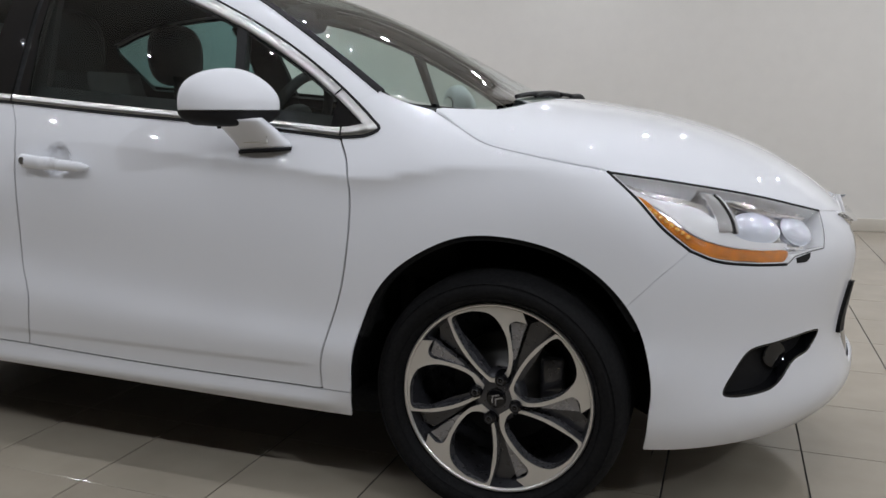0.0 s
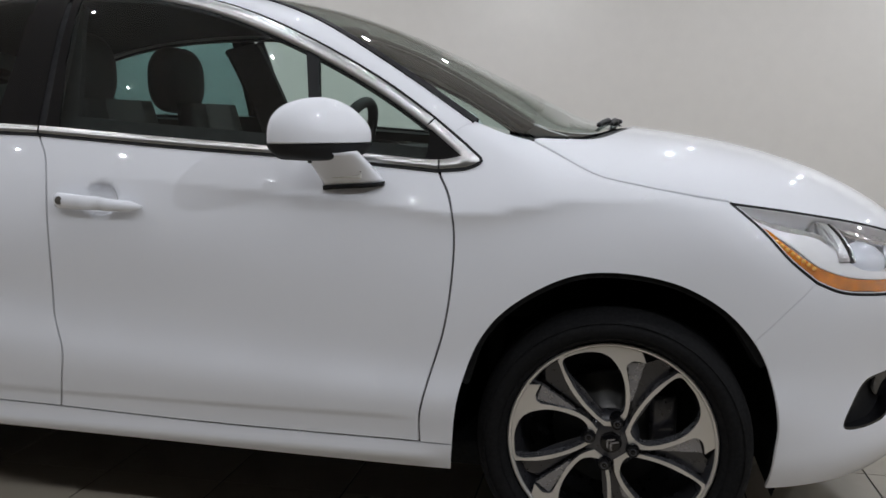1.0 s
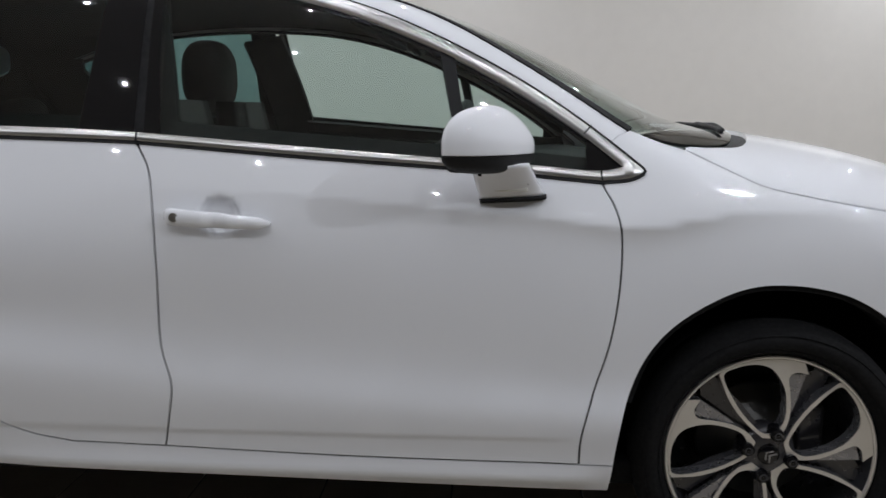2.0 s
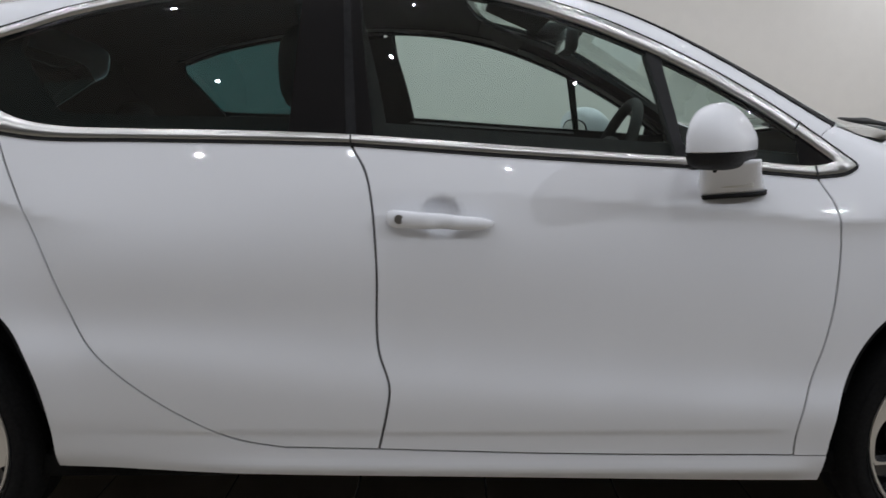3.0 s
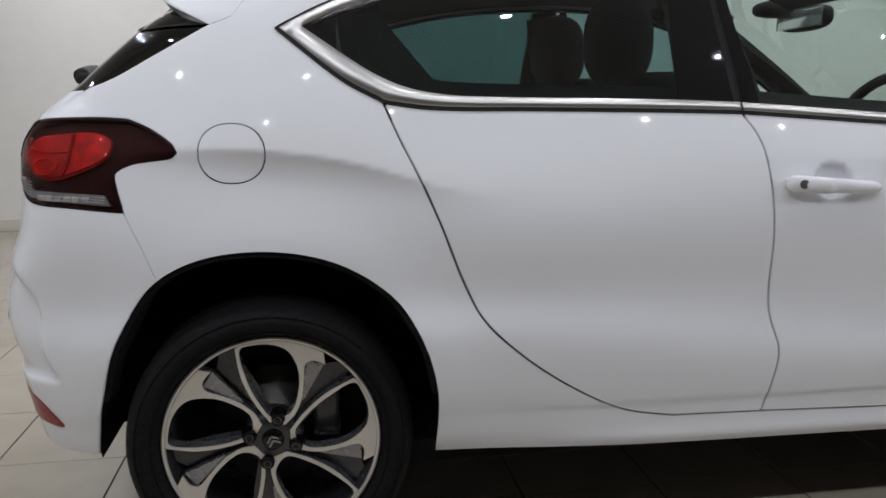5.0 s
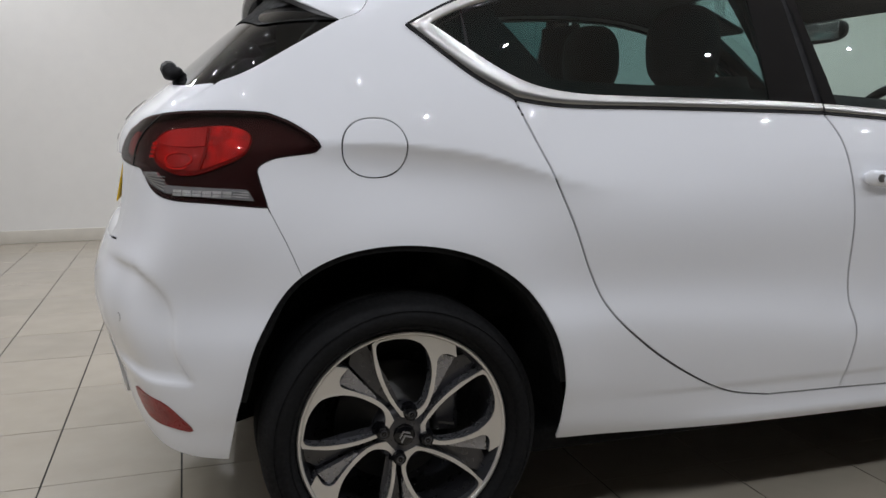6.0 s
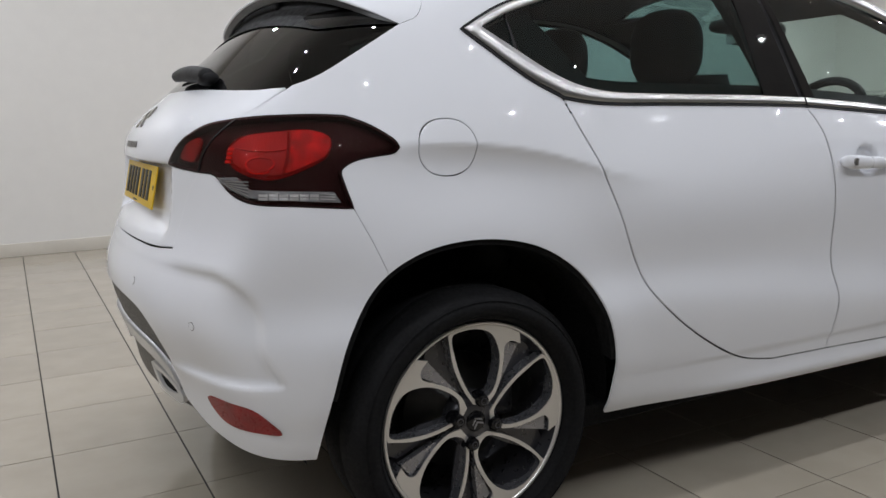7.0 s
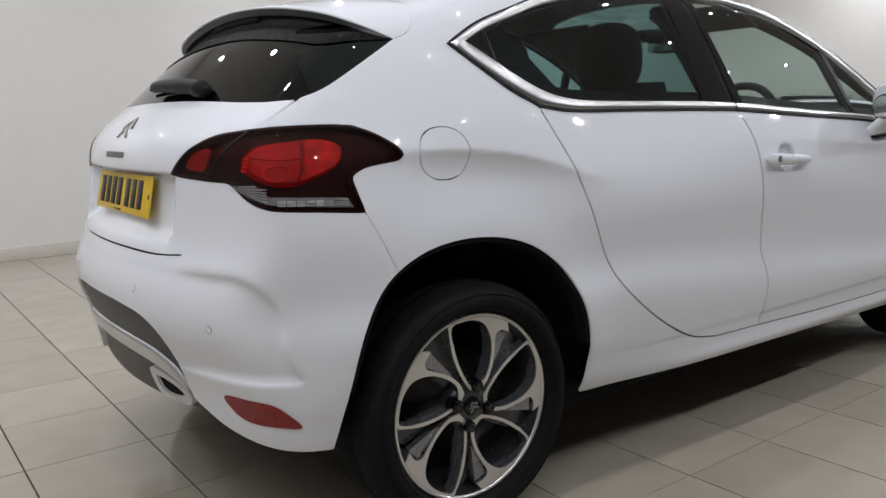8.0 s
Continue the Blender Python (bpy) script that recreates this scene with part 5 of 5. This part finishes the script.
def door_mirror(side):
    def shape(p):
        x, y, z = p
        # flat towards the rear, falling away to the front and outwards
        if x < -0.72:
            x = -0.72 - 0.10 * (abs(x) - 0.72)
        if z > 0:
            z = z * (1 - 0.5846 * max(0, x) ** 1.5) * (1 - 0.0913 * max(0, -y) ** 1.2) * (1 - 0.14 * max(0, y) ** 2)
        return np.array([0.6567 * x + 0.5999 * y, y, z])
    c, h, split = (-0.675, -0.9206, 1.0584), (0.104, 0.0912, 0.0904), 1.0453
    v, f = blob(c, h, 2.5869, 30, shape)
    upper = [(p[0], p[1], max(p[2], split)) for p in v]
    v2, f2 = blob(c, (h[0] * 0.985, h[1] * 0.985, 0.0544), 3.0, 30, shape)
    lower = [(p[0], p[1], min(p[2], split - 0.002)) for p in v2]
    holder = new("door_mirror")
    holder.parent = car
    holder.empty_display_size = 0.05
    tagged(holder, label="white door mirror with black lower shell")
    raw("mirror_cap", *flip(upper, f, side), PAINT, holder, "white mirror cap")
    raw("mirror_base", *flip(lower, f2, side), BLACK_TRIM, holder, "black lower shell")
    # mirror pane in a dark surround on the flat rear face
    pane = np.array([(-0.084, 0.000), (-0.070, 0.034), (-0.01, 0.052), (0.052, 0.042), (0.078, 0.004), (0.066, -0.034), (0.0, -0.040), (-0.068, -0.034)])
    for name, k, x0, mat, label in (("mirror_surround", 0.98, 0.0, BLACK_TRIM, "black mirror surround"), ("mirror_pane", 0.88, 0.0025, REFLECTOR, "silver mirror glass")):
        v, f = prism(smooth_line(pane * k, 0.01, closed=True), 0.008, pose(-0.7252 -0.825 * x0, -0.9186 +0.565 * x0, 1.0464, 0, 0, -124.4))
        raw(name, *flip(v, f, side), mat, holder, label, smooth=False)
    # foot from the door up to the shell
    rings = []
    for u in np.linspace(0, 1, 9):
        x0, y0, z0 = -0.622 - 0.030 * u, -0.838 - 0.080 * u ** 1.3, 0.946 + 0.075 * u
        rx, ry = 0.074 - 0.012 * u, 0.036 - 0.004 * u
        rings.append([(x0 + rx * np.sign(math.cos(q)) * abs(math.cos(q)) ** 0.7, y0 + ry * np.sign(math.sin(q)) * abs(math.sin(q)) ** 0.7, z0 + 0.006 * math.cos(q)) for q in np.linspace(0, 2 * math.pi, 28, endpoint=False)])
    raw("mirror_foot", *flip(*loft(rings), side), PAINT, holder, "white mirror foot")
    gasket = [[(-0.622 + (p[0] + 0.622) * 1.05, -0.838 + (p[1] + 0.838) * 1.10, p[2] + dz) for p in rings[0]] for dz in (-0.009, 0.001)]
    raw("mirror_gasket", *flip(*loft(gasket), side), RUBBER, holder, "black rubber gasket")
    raw("mirror_marker", *flip(*mesh_of(boxed((0.074, 0.006, 0.016), pose(-0.626, -0.8835, 0.969, -14, 0, -4), 0.003)), side), CLEAR_LENS, holder, "small clear marker lens")
    raw("marker_gap", *flip(*mesh_of(boxed((0.078, 0.006, 0.003), pose(-0.627, -0.8870, 0.9785, -14, 0, -4), 0.001)), side), RUBBER, holder)
    raw("shell_drain", *flip(*mesh_of(boxed((0.008, 0.008, 0.008), pose(c[0] - 0.02, c[1] - 0.02, 1.003), 0.002)), side), RUBBER, holder)


for sd in (1, -1):
    door_handle(sd)
    door_mirror(sd)


def spoiler():
    """Roof spoiler whose ends run to a point beside the rear window, with a dark underside."""
    seam = smooth_line(SPOILER_SEAM, 0.01)
    way = np.concatenate([[0], np.cumsum(np.linalg.norm(np.diff(dome(*seam.T), axis=0), axis=1))])
    way = way / way[-1]
    corner = dome([SPOILER_SEAM[-1][0]], [SPOILER_SEAM[-1][1]])[0]
    rings, under = [], []
    brace = []
    for u in np.sin(np.linspace(-1, 1, 141) * math.pi / 2):
        w = abs(u)
        root = dome([np.interp(w, way, seam[:, 0])], [np.interp(w, way, seam[:, 1])])[0]
        kx, kz = 0.27 * w ** 2 + 0.73 * w ** 12, 0.65 * w ** 2 + 0.35 * w ** 13
        tip = np.array([-2.871 + (corner[0] + 2.871) * kx, -abs(corner[1]) * w, 1.405 + (corner[2] - 1.405) * kz])
        reach = np.linalg.norm(tip - root) / 0.31
        near = min(1, reach * 2)
        mids = [root * (1 - k) + tip * k + np.array([0, 0, 0.014 * math.sin(math.pi * k) * reach]) for k in (0.15, 0.35, 0.6, 0.8, 0.93)]
        lip = tip + np.array([0.0, 0, -0.004 * near])
        low = tip + np.array([0.004 * near, 0, -0.006 * near])
        inn = dome([-2.906 + (corner[0] + 2.906) * (0.12 * w ** 6 + 0.88 * w ** 60)], [SPOILER_SEAM[-1][1] * w])[0]
        knee = low * 0.80 + inn * 0.20 + np.array([0.020, 0, 0.0]) * near
        step = knee + np.array([0.010, 0, 0.002]) * near
        turn = np.array([1, -1 if u > 0 else 1, 1])
        rings.append([p * turn for p in (root, *mids, tip, lip, low)])
        under.append([p * turn for p in (low, low * 0.85 + knee * 0.15, low * 0.15 + knee * 0.85, knee, step)])
        bulge = np.array([0.012, 0, 0.0]) * near
        brace.append([p * turn for p in (step, step * 0.9 + inn * 0.1 + bulge, step * 0.5 + inn * 0.5 + bulge, step * 0.06 + inn * 0.94, inn)])
    v, f = loft([np.array(r) for r in rings], closed=False)
    wing = raw("spoiler", v, f, PAINT, car, "white roof spoiler")
    v, f = loft([np.array(r) for r in under], closed=False)
    raw("spoiler_underside", v, f, UNDERSIDE, wing, "dark grey spoiler underside")
    v, f = loft([np.array(r) for r in brace], closed=False)
    raw("spoiler_brace", v, f, FAIRING, wing, "black fairing between spoiler and rear window")
    # lamp let into the fairing just below the underside
    ys = np.linspace(-0.17, 0.17, 25)
    edge = np.array(sorted((-r[1][1], r[1][0], r[1][2]) for r in brace if r[1][1] <= 0))
    at = [(np.interp(abs(y), edge[:, 0], edge[:, 1]), np.interp(abs(y), edge[:, 0], edge[:, 2])) for y in ys]
    rows = [np.array([(x + dx, y, z + dz) for dx, dz in ((0.012, 0.006), (-0.014, 0.004), (-0.017, -0.001), (-0.015, -0.012), (0.010, -0.016))]) for (x, z), y in zip(at, ys)]
    v, f = loft(rows)
    raw("high_brake_lamp", v, f, LINER, wing, "dark high-level brake lamp")


spoiler()


def rear_wiper():
    y = np.linspace(-0.325, 0.035, 16)
    p = skin(np.stack([-3.078 + 0.06 * (y + 0.04) ** 2 + 0 * y, y, 0.6 + 0 * y], 1), np.tile([0.0, 0, 1.0], (len(y), 1)))
    n = normals(p)
    arm = p + n * (0.026 - 0.012 * np.abs(y + 0.065)[:, None])
    ob = raw("rear_wiper", *tube(arm, np.interp(y, [-0.325, -0.185, 0.035], [0.019, 0.023, 0.016]), 10), BLACK_TRIM, car, "black rear wiper arm")
    y2 = np.linspace(-0.165, 0.155, 12)
    p2 = skin(np.stack([-3.063 + 0 * y2, y2, 0.6 + 0 * y2], 1), np.tile([0.0, 0, 1.0], (len(y2), 1)))
    raw("wiper_blade", *tube(p2 + normals(p2) * 0.010, 0.006, 8), RUBBER, ob)
    hub = p[1] + n[1] * 0.012
    raw("wiper_pivot", *blob(hub, (0.026, 0.034, 0.018), 2.6, 12), BLACK_TRIM, ob)


rear_wiper()


def front_wipers():
    """Parked wipers low on the glass behind the bonnet edge, each with its arm and pivot."""
    for y0, y1, xo in ((-0.44, -0.08, 0.0), (-0.04, 0.50, 0.012)):
        ys = np.linspace(y0, y1, 18)
        xs = -0.034 + xo - 0.12 * ys * ys
        p = skin(np.stack([xs, ys, 0.5 + 0 * ys], 1), np.tile([0.0, 0, 1.0], (len(ys), 1)))
        ob = raw("front_wiper", *tube(p + normals(p) * 0.004, np.interp(ys, [y0, y1], [0.006, 0.009]), 8), BLACK_TRIM, car, "black windscreen wiper")
        arm_y = np.linspace(y0 + 0.10, y1, 12)
        q = skin(np.stack([-0.010 + xo - 0.12 * arm_y ** 2, arm_y, 0.5 + 0 * arm_y], 1), np.tile([0.0, 0, 1.0], (len(arm_y), 1)))
        lift = np.interp(arm_y, [y0 + 0.10, 0.5 * (y0 + 0.10 + y1), y1], [0.002, 0.009, 0.003])
        raw("wiper_arm", *tube(q + normals(q) * lift[:, None], np.linspace(0.005, 0.011, len(arm_y)), 8), BLACK_TRIM, ob)
        raw("wiper_pivot", *blob(q[-1] + np.array([0, 0, 0.004]), (0.020, 0.018, 0.009), 2.3, 10), BLACK_TRIM, ob)


front_wipers()


def number_plate():
    """Yellow plate; its characters stand as plain dark bars."""
    tl, tr, bl = Vector((-3.214, 0.25, 0.950)), Vector((-3.214, -0.27, 0.950)), Vector((-3.238, 0.25, 0.843))
    ex, ez = (tr - tl).normalized(), (tl - bl).normalized()
    ey = ez.cross(ex).normalized()
    mid = (tr + bl) / 2
    m = Matrix((( ex.x, ey.x, ez.x, mid.x), (ex.y, ey.y, ez.y, mid.y), (ex.z, ey.z, ez.z, mid.z), (0, 0, 0, 1)))
    plate = part("number_plate", boxed((0.52, 0.004, 0.111), m, 0.0015), PLATE_YELLOW, car, "yellow rear number plate with dark bars")
    x = -0.222
    for k in range(7):
        w = 0.040
        part("plate_bar", boxed((w, 0.002, 0.079), m @ pose(x + w / 2, -0.0028, 0.002), 0.0003, 1), INK, plate)
        x += w + (0.018 if k != 3 else 0.040)
    part("plate_bar", boxed((0.07, 0.0015, 0.004), m @ pose(-0.03, -0.0025, -0.049)), INK, plate)
    part("plate_bar", boxed((0.010, 0.0015, 0.012), m @ pose(0.243, -0.0025, 0.0)), INK, plate)


number_plate()


def tail_badges():
    """A slanting bright mark and a row of small dark bars on the tailgate."""
    mark = [[(k * 0.044 + 0.012, dz - 0.030) if k else (0.0, dz) for k in (-1, 0, 1)] + [(k * 0.044 + 0.012, dz - 0.021) if k else (0.004, dz + 0.010) for k in (1, 0, -1)] for dz in (0.004, 0.034)]
    for poly in mark:
        o = np.array([(SR + 0.86 * a, 1.068 + 0.78 * b) for a, b in flat_loop(poly)])
        panel("tail_emblem", o, belt, BRIGHT, car, "bright chrome emblem", step=0.02, lift=0.005, fold=0.006)
    x = -0.090
    for w in (0.018, 0.015, 0.020, 0.017, 0.018, 0.017, 0.007, 0.016):
        o = np.array(flat_loop([(SR - x, 0.996), (SR - x - w, 0.996), (SR - x - w, 1.012), (SR - x, 1.012)]))
        panel("lettering_bar", o, belt, STEEL, car, step=0.02, lift=0.003, fold=0.003)
        x += w + 0.006


tail_badges()


# ---- cabin ----
def front_seat(y, head_y):
    holder = new("front_seat")
    holder.parent = car
    holder.empty_display_size = 0.05
    tagged(holder, label="black leather front seat with grey centre panel")
    raw("cushion", *blob((-1.22, y, 0.58), (0.27, 0.25, 0.09), 4.0, 14), LEATHER, holder)
    rings, core = [], []
    for u in np.linspace(0, 1, 13):
        x, z = -1.40 - 0.18 * u - 0.03 * math.sin(math.pi * u), 0.60 + 0.565 * u
        w, d = 0.245 - 0.065 * u ** 2, 0.065 - 0.015 * u
        rings.append([(x + d * np.sign(math.cos(q)) * abs(math.cos(q)) ** 0.6 + 0.025 * abs(math.sin(q)) ** 3, y + w * np.sign(math.sin(q)) * abs(math.sin(q)) ** 0.6, z) for q in np.linspace(0, 2 * math.pi, 30, endpoint=False)])
        core.append([(x + d * 1.05 + 0.004, y + k * 0.12 * (1 - 0.2 * u), z) for k in (-1, -0.5, 0, 0.5, 1)])
    raw("backrest", *loft(rings), LEATHER, holder)
    raw("centre_panel", *loft(core, closed=False), LEATHER_GREY, holder, "grey leather centre panel")
    raw("headrest", *blob((-1.652, head_y, 1.252), (0.082, 0.125, 0.122), 2.7, 18), LEATHER, holder)
    for dy in (-0.05, 0.05):
        raw("headrest_post", *tube([(-1.61, head_y + dy, 1.06), (-1.62, head_y + dy, 1.20)], 0.007, 8), CABIN, holder)


for y, head_y in ((-0.38, -0.405), (0.24, 0.17)):
    front_seat(y, head_y)


def rear_bench():
    holder = new("rear_bench")
    holder.parent = car
    holder.empty_display_size = 0.05
    tagged(holder, label="black leather rear bench seat")
    raw("cushion", *blob((-2.10, 0, 0.60), (0.25, 0.62, 0.10), 5.0, 14), LEATHER, holder)
    raw("backrest", *blob((-2.42, 0, 0.82), (0.09, 0.60, 0.27), 5.0, 16), LEATHER, holder)
    for y in (-0.38, 0.38):
        raw("headrest", *blob((-2.45, y, 1.115), (0.05, 0.12, 0.065), 2.9, 12), LEATHER, holder)
    part("parcel_shelf", boxed((0.50, 1.05, 0.025), pose(-2.76, 0, 1.04), 0.006), CABIN, car)


rear_bench()


def dashboard():
    rings = []
    for y in np.linspace(-0.68, 0.68, 29):
        hump = 0.055 * math.exp(-((y + 0.37) / 0.17) ** 4)
        k = 0.10 * (y / 0.68) ** 2
        rings.append([(0.0 - 1.6 * k, y, 0.60), (0.0 - 1.6 * k, y, 0.965), (-0.30 - k, y, 1.005), (-0.48 - k, y, 0.995 + 0.6 * hump), (-0.60 - k * 0.6, y, 0.975 + hump), (-0.70 - k * 0.5, y, 0.945 + hump), (-0.715 - k * 0.5, y, 0.90 + 0.6 * hump), (-0.68, y, 0.80), (-0.62, y, 0.60)])
    raw("dashboard", *loft(rings), CABIN, car, "black dashboard")
    part("centre_console", boxed((0.62, 0.24, 0.34), pose(-0.95, 0, 0.58), 0.03), CABIN, car)
    part("centre_vent", boxed((0.02, 0.26, 0.06), pose(-0.705, 0, 0.905, 0, -15, 0), 0.008), BLACK_GLOSS, car)


dashboard()


def steering_wheel():
    holder = new("steering_wheel")
    holder.parent = car
    tagged(holder, label="black leather three-spoke steering wheel")
    holder.empty_display_size = 0.05
    m = pose(-0.815, -0.34, 0.985, 0, -66, 0)
    v, f = [], []
    n, k = 56, 12
    for i in range(n):
        a = 2 * math.pi * i / n
        for j in range(k):
            b = 2 * math.pi * j / k
            r = 0.183 + 0.0165 * math.cos(b)
            v.append(tuple(m @ Vector((r * math.cos(a), r * math.sin(a), 0.0165 * math.sin(b)))))
    for i in range(n):
        for j in range(k):
            f.append((i * k + j, ((i + 1) % n) * k + j, ((i + 1) % n) * k + (j + 1) % k, i * k + (j + 1) % k))
    raw("rim", v, f, LEATHER, holder)
    v, f = blob((0, 0, 0.012), (0.075, 0.085, 0.028), 2.8, 12)
    raw("wheel_boss", [tuple(m @ Vector(p)) for p in v], f, CABIN, holder)
    for a in (0, 180, 270, 90):
        v, f = mesh_of(boxed((0.125, 0.042 if a % 180 else 0.03, 0.012), pose(0, 0, 0, 0, 0, a) @ pose(0.115, 0, 0.004), 0.005))
        if a != 0:
            raw("wheel_spoke", [tuple(m @ Vector(p)) for p in v], f, SILVER, holder)
    raw("column", *tube([tuple(m @ Vector((0, 0, z))) for z in (-0.22, -0.1, -0.01)], 0.045, 14), CABIN, holder)


steering_wheel()


def cabin_trim():
    ob = raw("inside_mirror", *blob((-0.90, -0.10, 1.345), (0.022, 0.14, 0.040), 3.0, 14), CABIN, car, "black inside rear-view mirror")
    v, f = mesh_of(boxed((0.003, 0.25, 0.058), pose(-0.923, -0.10, 1.344), 0.004))
    raw("mirror_pane", v, f, REFLECTOR, ob)
    raw("mirror_stem", *tube([(-0.895, -0.06, 1.355), (-0.875, -0.04, 1.375), (-0.86, -0.02, 1.392)], 0.014, 8), CABIN, ob)
    raw("sensor_pod", *blob((-0.93, 0.0, 1.385), (0.09, 0.06, 0.028), 3.0, 10), CABIN, car)
    for y in (-0.37, 0.37):
        part("sun_visor", boxed((0.17, 0.40, 0.018), pose(-1.08, y, 1.405, 0, 24, 0), 0.007), HEADLINER, car)
    door_low = ring(seg(B_SEAM, 0), seg(SILL_TOP[1:], 0), back(seg(A_SEAM, 0)), back(seg(TRIM_FRONT, 0)))
    panel("door_card", door_low, belt, CABIN, car, sides=(1, -1), step=0.05, lift=-0.075, fold=-0.05)
    door_low = ring(seg(C_SEAM, 0), seg(SILL_TOP[:2], 0), back(seg(B_SEAM, 0)), back(seg(TRIM_LOW, 0)))
    panel("door_card", door_low, belt, CABIN, car, sides=(1, -1), step=0.05, lift=-0.075, fold=-0.05)
    strip("door_sill_trim", smooth_line([(-2.18, 1.122), (-1.9, 1.112), (-1.70, 1.106)]), belt, CABIN, car, width=0.05, lift=-0.05, thick=0.02, sides=(1, -1))
    strip("door_sill_trim", smooth_line([(-1.44, 1.096), (-1.1, 1.070), (-0.75, 1.046)]), belt, CABIN, car, width=0.05, lift=-0.05, thick=0.02, sides=(1, -1))
    part("boot_trim", boxed((0.03, 1.1, 0.4), pose(-3.02, 0, 0.84), 0.01), CABIN, car)
    for sd in (1, -1):
        strip("pillar_trim", smooth_line(side_dome([(-1.485, 1.03), (-1.515, 1.2), (-1.55, 1.34), (-1.575, 1.44)])), dome, CABIN, car, width=0.16, lift=-0.035, thick=0.02, sides=(sd,))
        strip("screen_pillar_trim", seg(SCREEN_SIDE, 0)[0], dome, CABIN, car, width=0.07, lift=-0.03, thick=0.02, sides=(sd,))
        strip("rear_pillar_trim", smooth_line(side_dome([(-2.30, 1.08), (-2.39, 1.20), (-2.45, 1.29), (-2.45, 1.36)])), dome, CABIN, car, width=0.24, lift=-0.035, thick=0.02, sides=(sd,))
        raw("door_pull", *flip(*mesh_of(boxed((0.10, 0.02, 0.022), pose(-0.93, -0.775, 1.005), 0.006)), sd), BRIGHT, car, "chrome inside door handle")


cabin_trim()

# ---- the room ----
def wall(name, x0, y0, x1, y1, z0=0.0, z1=CEIL_Z, paint=WALL_PAINT, label="plain off-white painted showroom wall"):
    bm = boxed((x1 - x0, y1 - y0, z1 - z0), pose((x0 + x1) / 2, (y0 + y1) / 2, (z0 + z1) / 2))
    return tagged(part(name, bm, paint, smooth=False), label, "wall", kind="structure")


X0, X1, Y0 = -9.0, 6.5, -10.0
wall("wall_north", X0 - 0.2, WALL_Y, X1 + 0.2, WALL_Y + 0.2)
# unseen wall added to close the room, dark so that reflections stay low
wall("wall_south", X0 - 0.2, Y0 - 0.2, X1 + 0.2, Y0, paint=SOUTH_PAINT, label="plain dark grey wall added on the unseen side to keep reflections low")
wall("wall_west", X0 - 0.2, Y0, X0, WALL_Y)
wall("wall_east", X1, Y0, X1 + 0.2, WALL_Y)
tagged(part("ceiling", boxed((X1 - X0 + 0.4, WALL_Y - Y0 + 0.4, 0.2), pose((X0 + X1) / 2, (WALL_Y + Y0) / 2, CEIL_Z + 0.1)), CEIL_PAINT, smooth=False), "plain grey ceiling with round spot lights", "ceiling", kind="structure")
for name, size, at in (("baseboard_north", (X1 - X0, 0.014, 0.11), (0.5 * (X0 + X1), WALL_Y - 0.008, 0.055)), ("baseboard_west", (0.014, WALL_Y - Y0 - 0.04, 0.11), (X0 + 0.008, 0.5 * (WALL_Y + Y0), 0.055))):
    tagged(part(name, boxed(size, pose(*at), 0.004), SKIRT), "pale beige skirting along the wall", "skirting", kind="structure")
floor = tagged(part("floor", boxed((X1 - X0, WALL_Y - Y0, 0.2), pose((X0 + X1) / 2, (WALL_Y + Y0) / 2, -0.103)), GROUT, smooth=False), "glossy beige ceramic floor tiles with dark joints", "floor", kind="structure")


def tile_mesh(dx, dy, name="tile"):
    """A tile with softly rounded edges, top at z = 0."""
    bm = boxed((dx - 0.0052, dy - 0.0036, 0.01), pose(0, 0, -0.005), 0.0005, 1)
    me = bpy.data.meshes.new(name)
    bm.to_mesh(me)
    bm.free()
    me.materials.append(TILE)
    return me


TX, TY, OX, OY = 0.391, 0.460, -3.122, -0.075
one, rest_v, rest_f = tile_mesh(TX, TY), [], []
near, far = [], []
for i in range(-15, 26):
    for j in range(-23, 13):
        x, y = OX + (i + 0.5) * TX, OY + (j + 0.5) * TY
        if X0 < x - TX / 2 + 0.1 and x + TX / 2 < X1 + 0.1 and Y0 < y - TY / 2 + 0.1 and y + TY / 2 < WALL_Y + 0.5:
            (near if (-4.6 < x < -2.6 and -1.2 < y < 4.8) or (-2.8 < x < 2.2 and -1.6 < y < 0.6) or (0.6 < x < 2.4 and 0 < y < 4.8) else far).append((x, y))
near.sort(key=lambda p: (p[0] + 1.5) ** 2 + 1.5 * (p[1] + 0.5) ** 2)
near, spare = near[:300], near[300:]
rng = random.Random(3)
for x, y in near:
    ob = new("tile", one)
    ob.parent, ob.location = floor, (x, y, rng.uniform(-0.0004, 0.0004))
    ob.rotation_euler = (rng.uniform(-0.0008, 0.0008), rng.uniform(-0.0008, 0.0008), 0)
base = [(v.co.x, v.co.y, v.co.z) for v in one.vertices]
polys = [tuple(p.vertices) for p in one.polygons]
for x, y in far + spare:
    k = len(rest_v)
    rest_v += [(a + x, b + y, c) for a, b, c in base]
    rest_f += [tuple(k + q for q in p) for p in polys]
tagged(raw("tile_field", rest_v, rest_f, TILE, floor, smooth=False), kind="stuff")
for x, y in [p[:2] for p in SPOTS] + [AIMED]:
    v, f = lathe([(0.036, 0.0), (0.040, 0.014), (0.052, 0.012), (0.054, 0.0)], 24)
    ob = raw("spot_lamp", [(a + x, c + y, CEIL_Z - b) for a, b, c in v], f, LAMP_RING)
    tagged(ob, "small round recessed ceiling spot light", "spot light", group="ceiling spots")
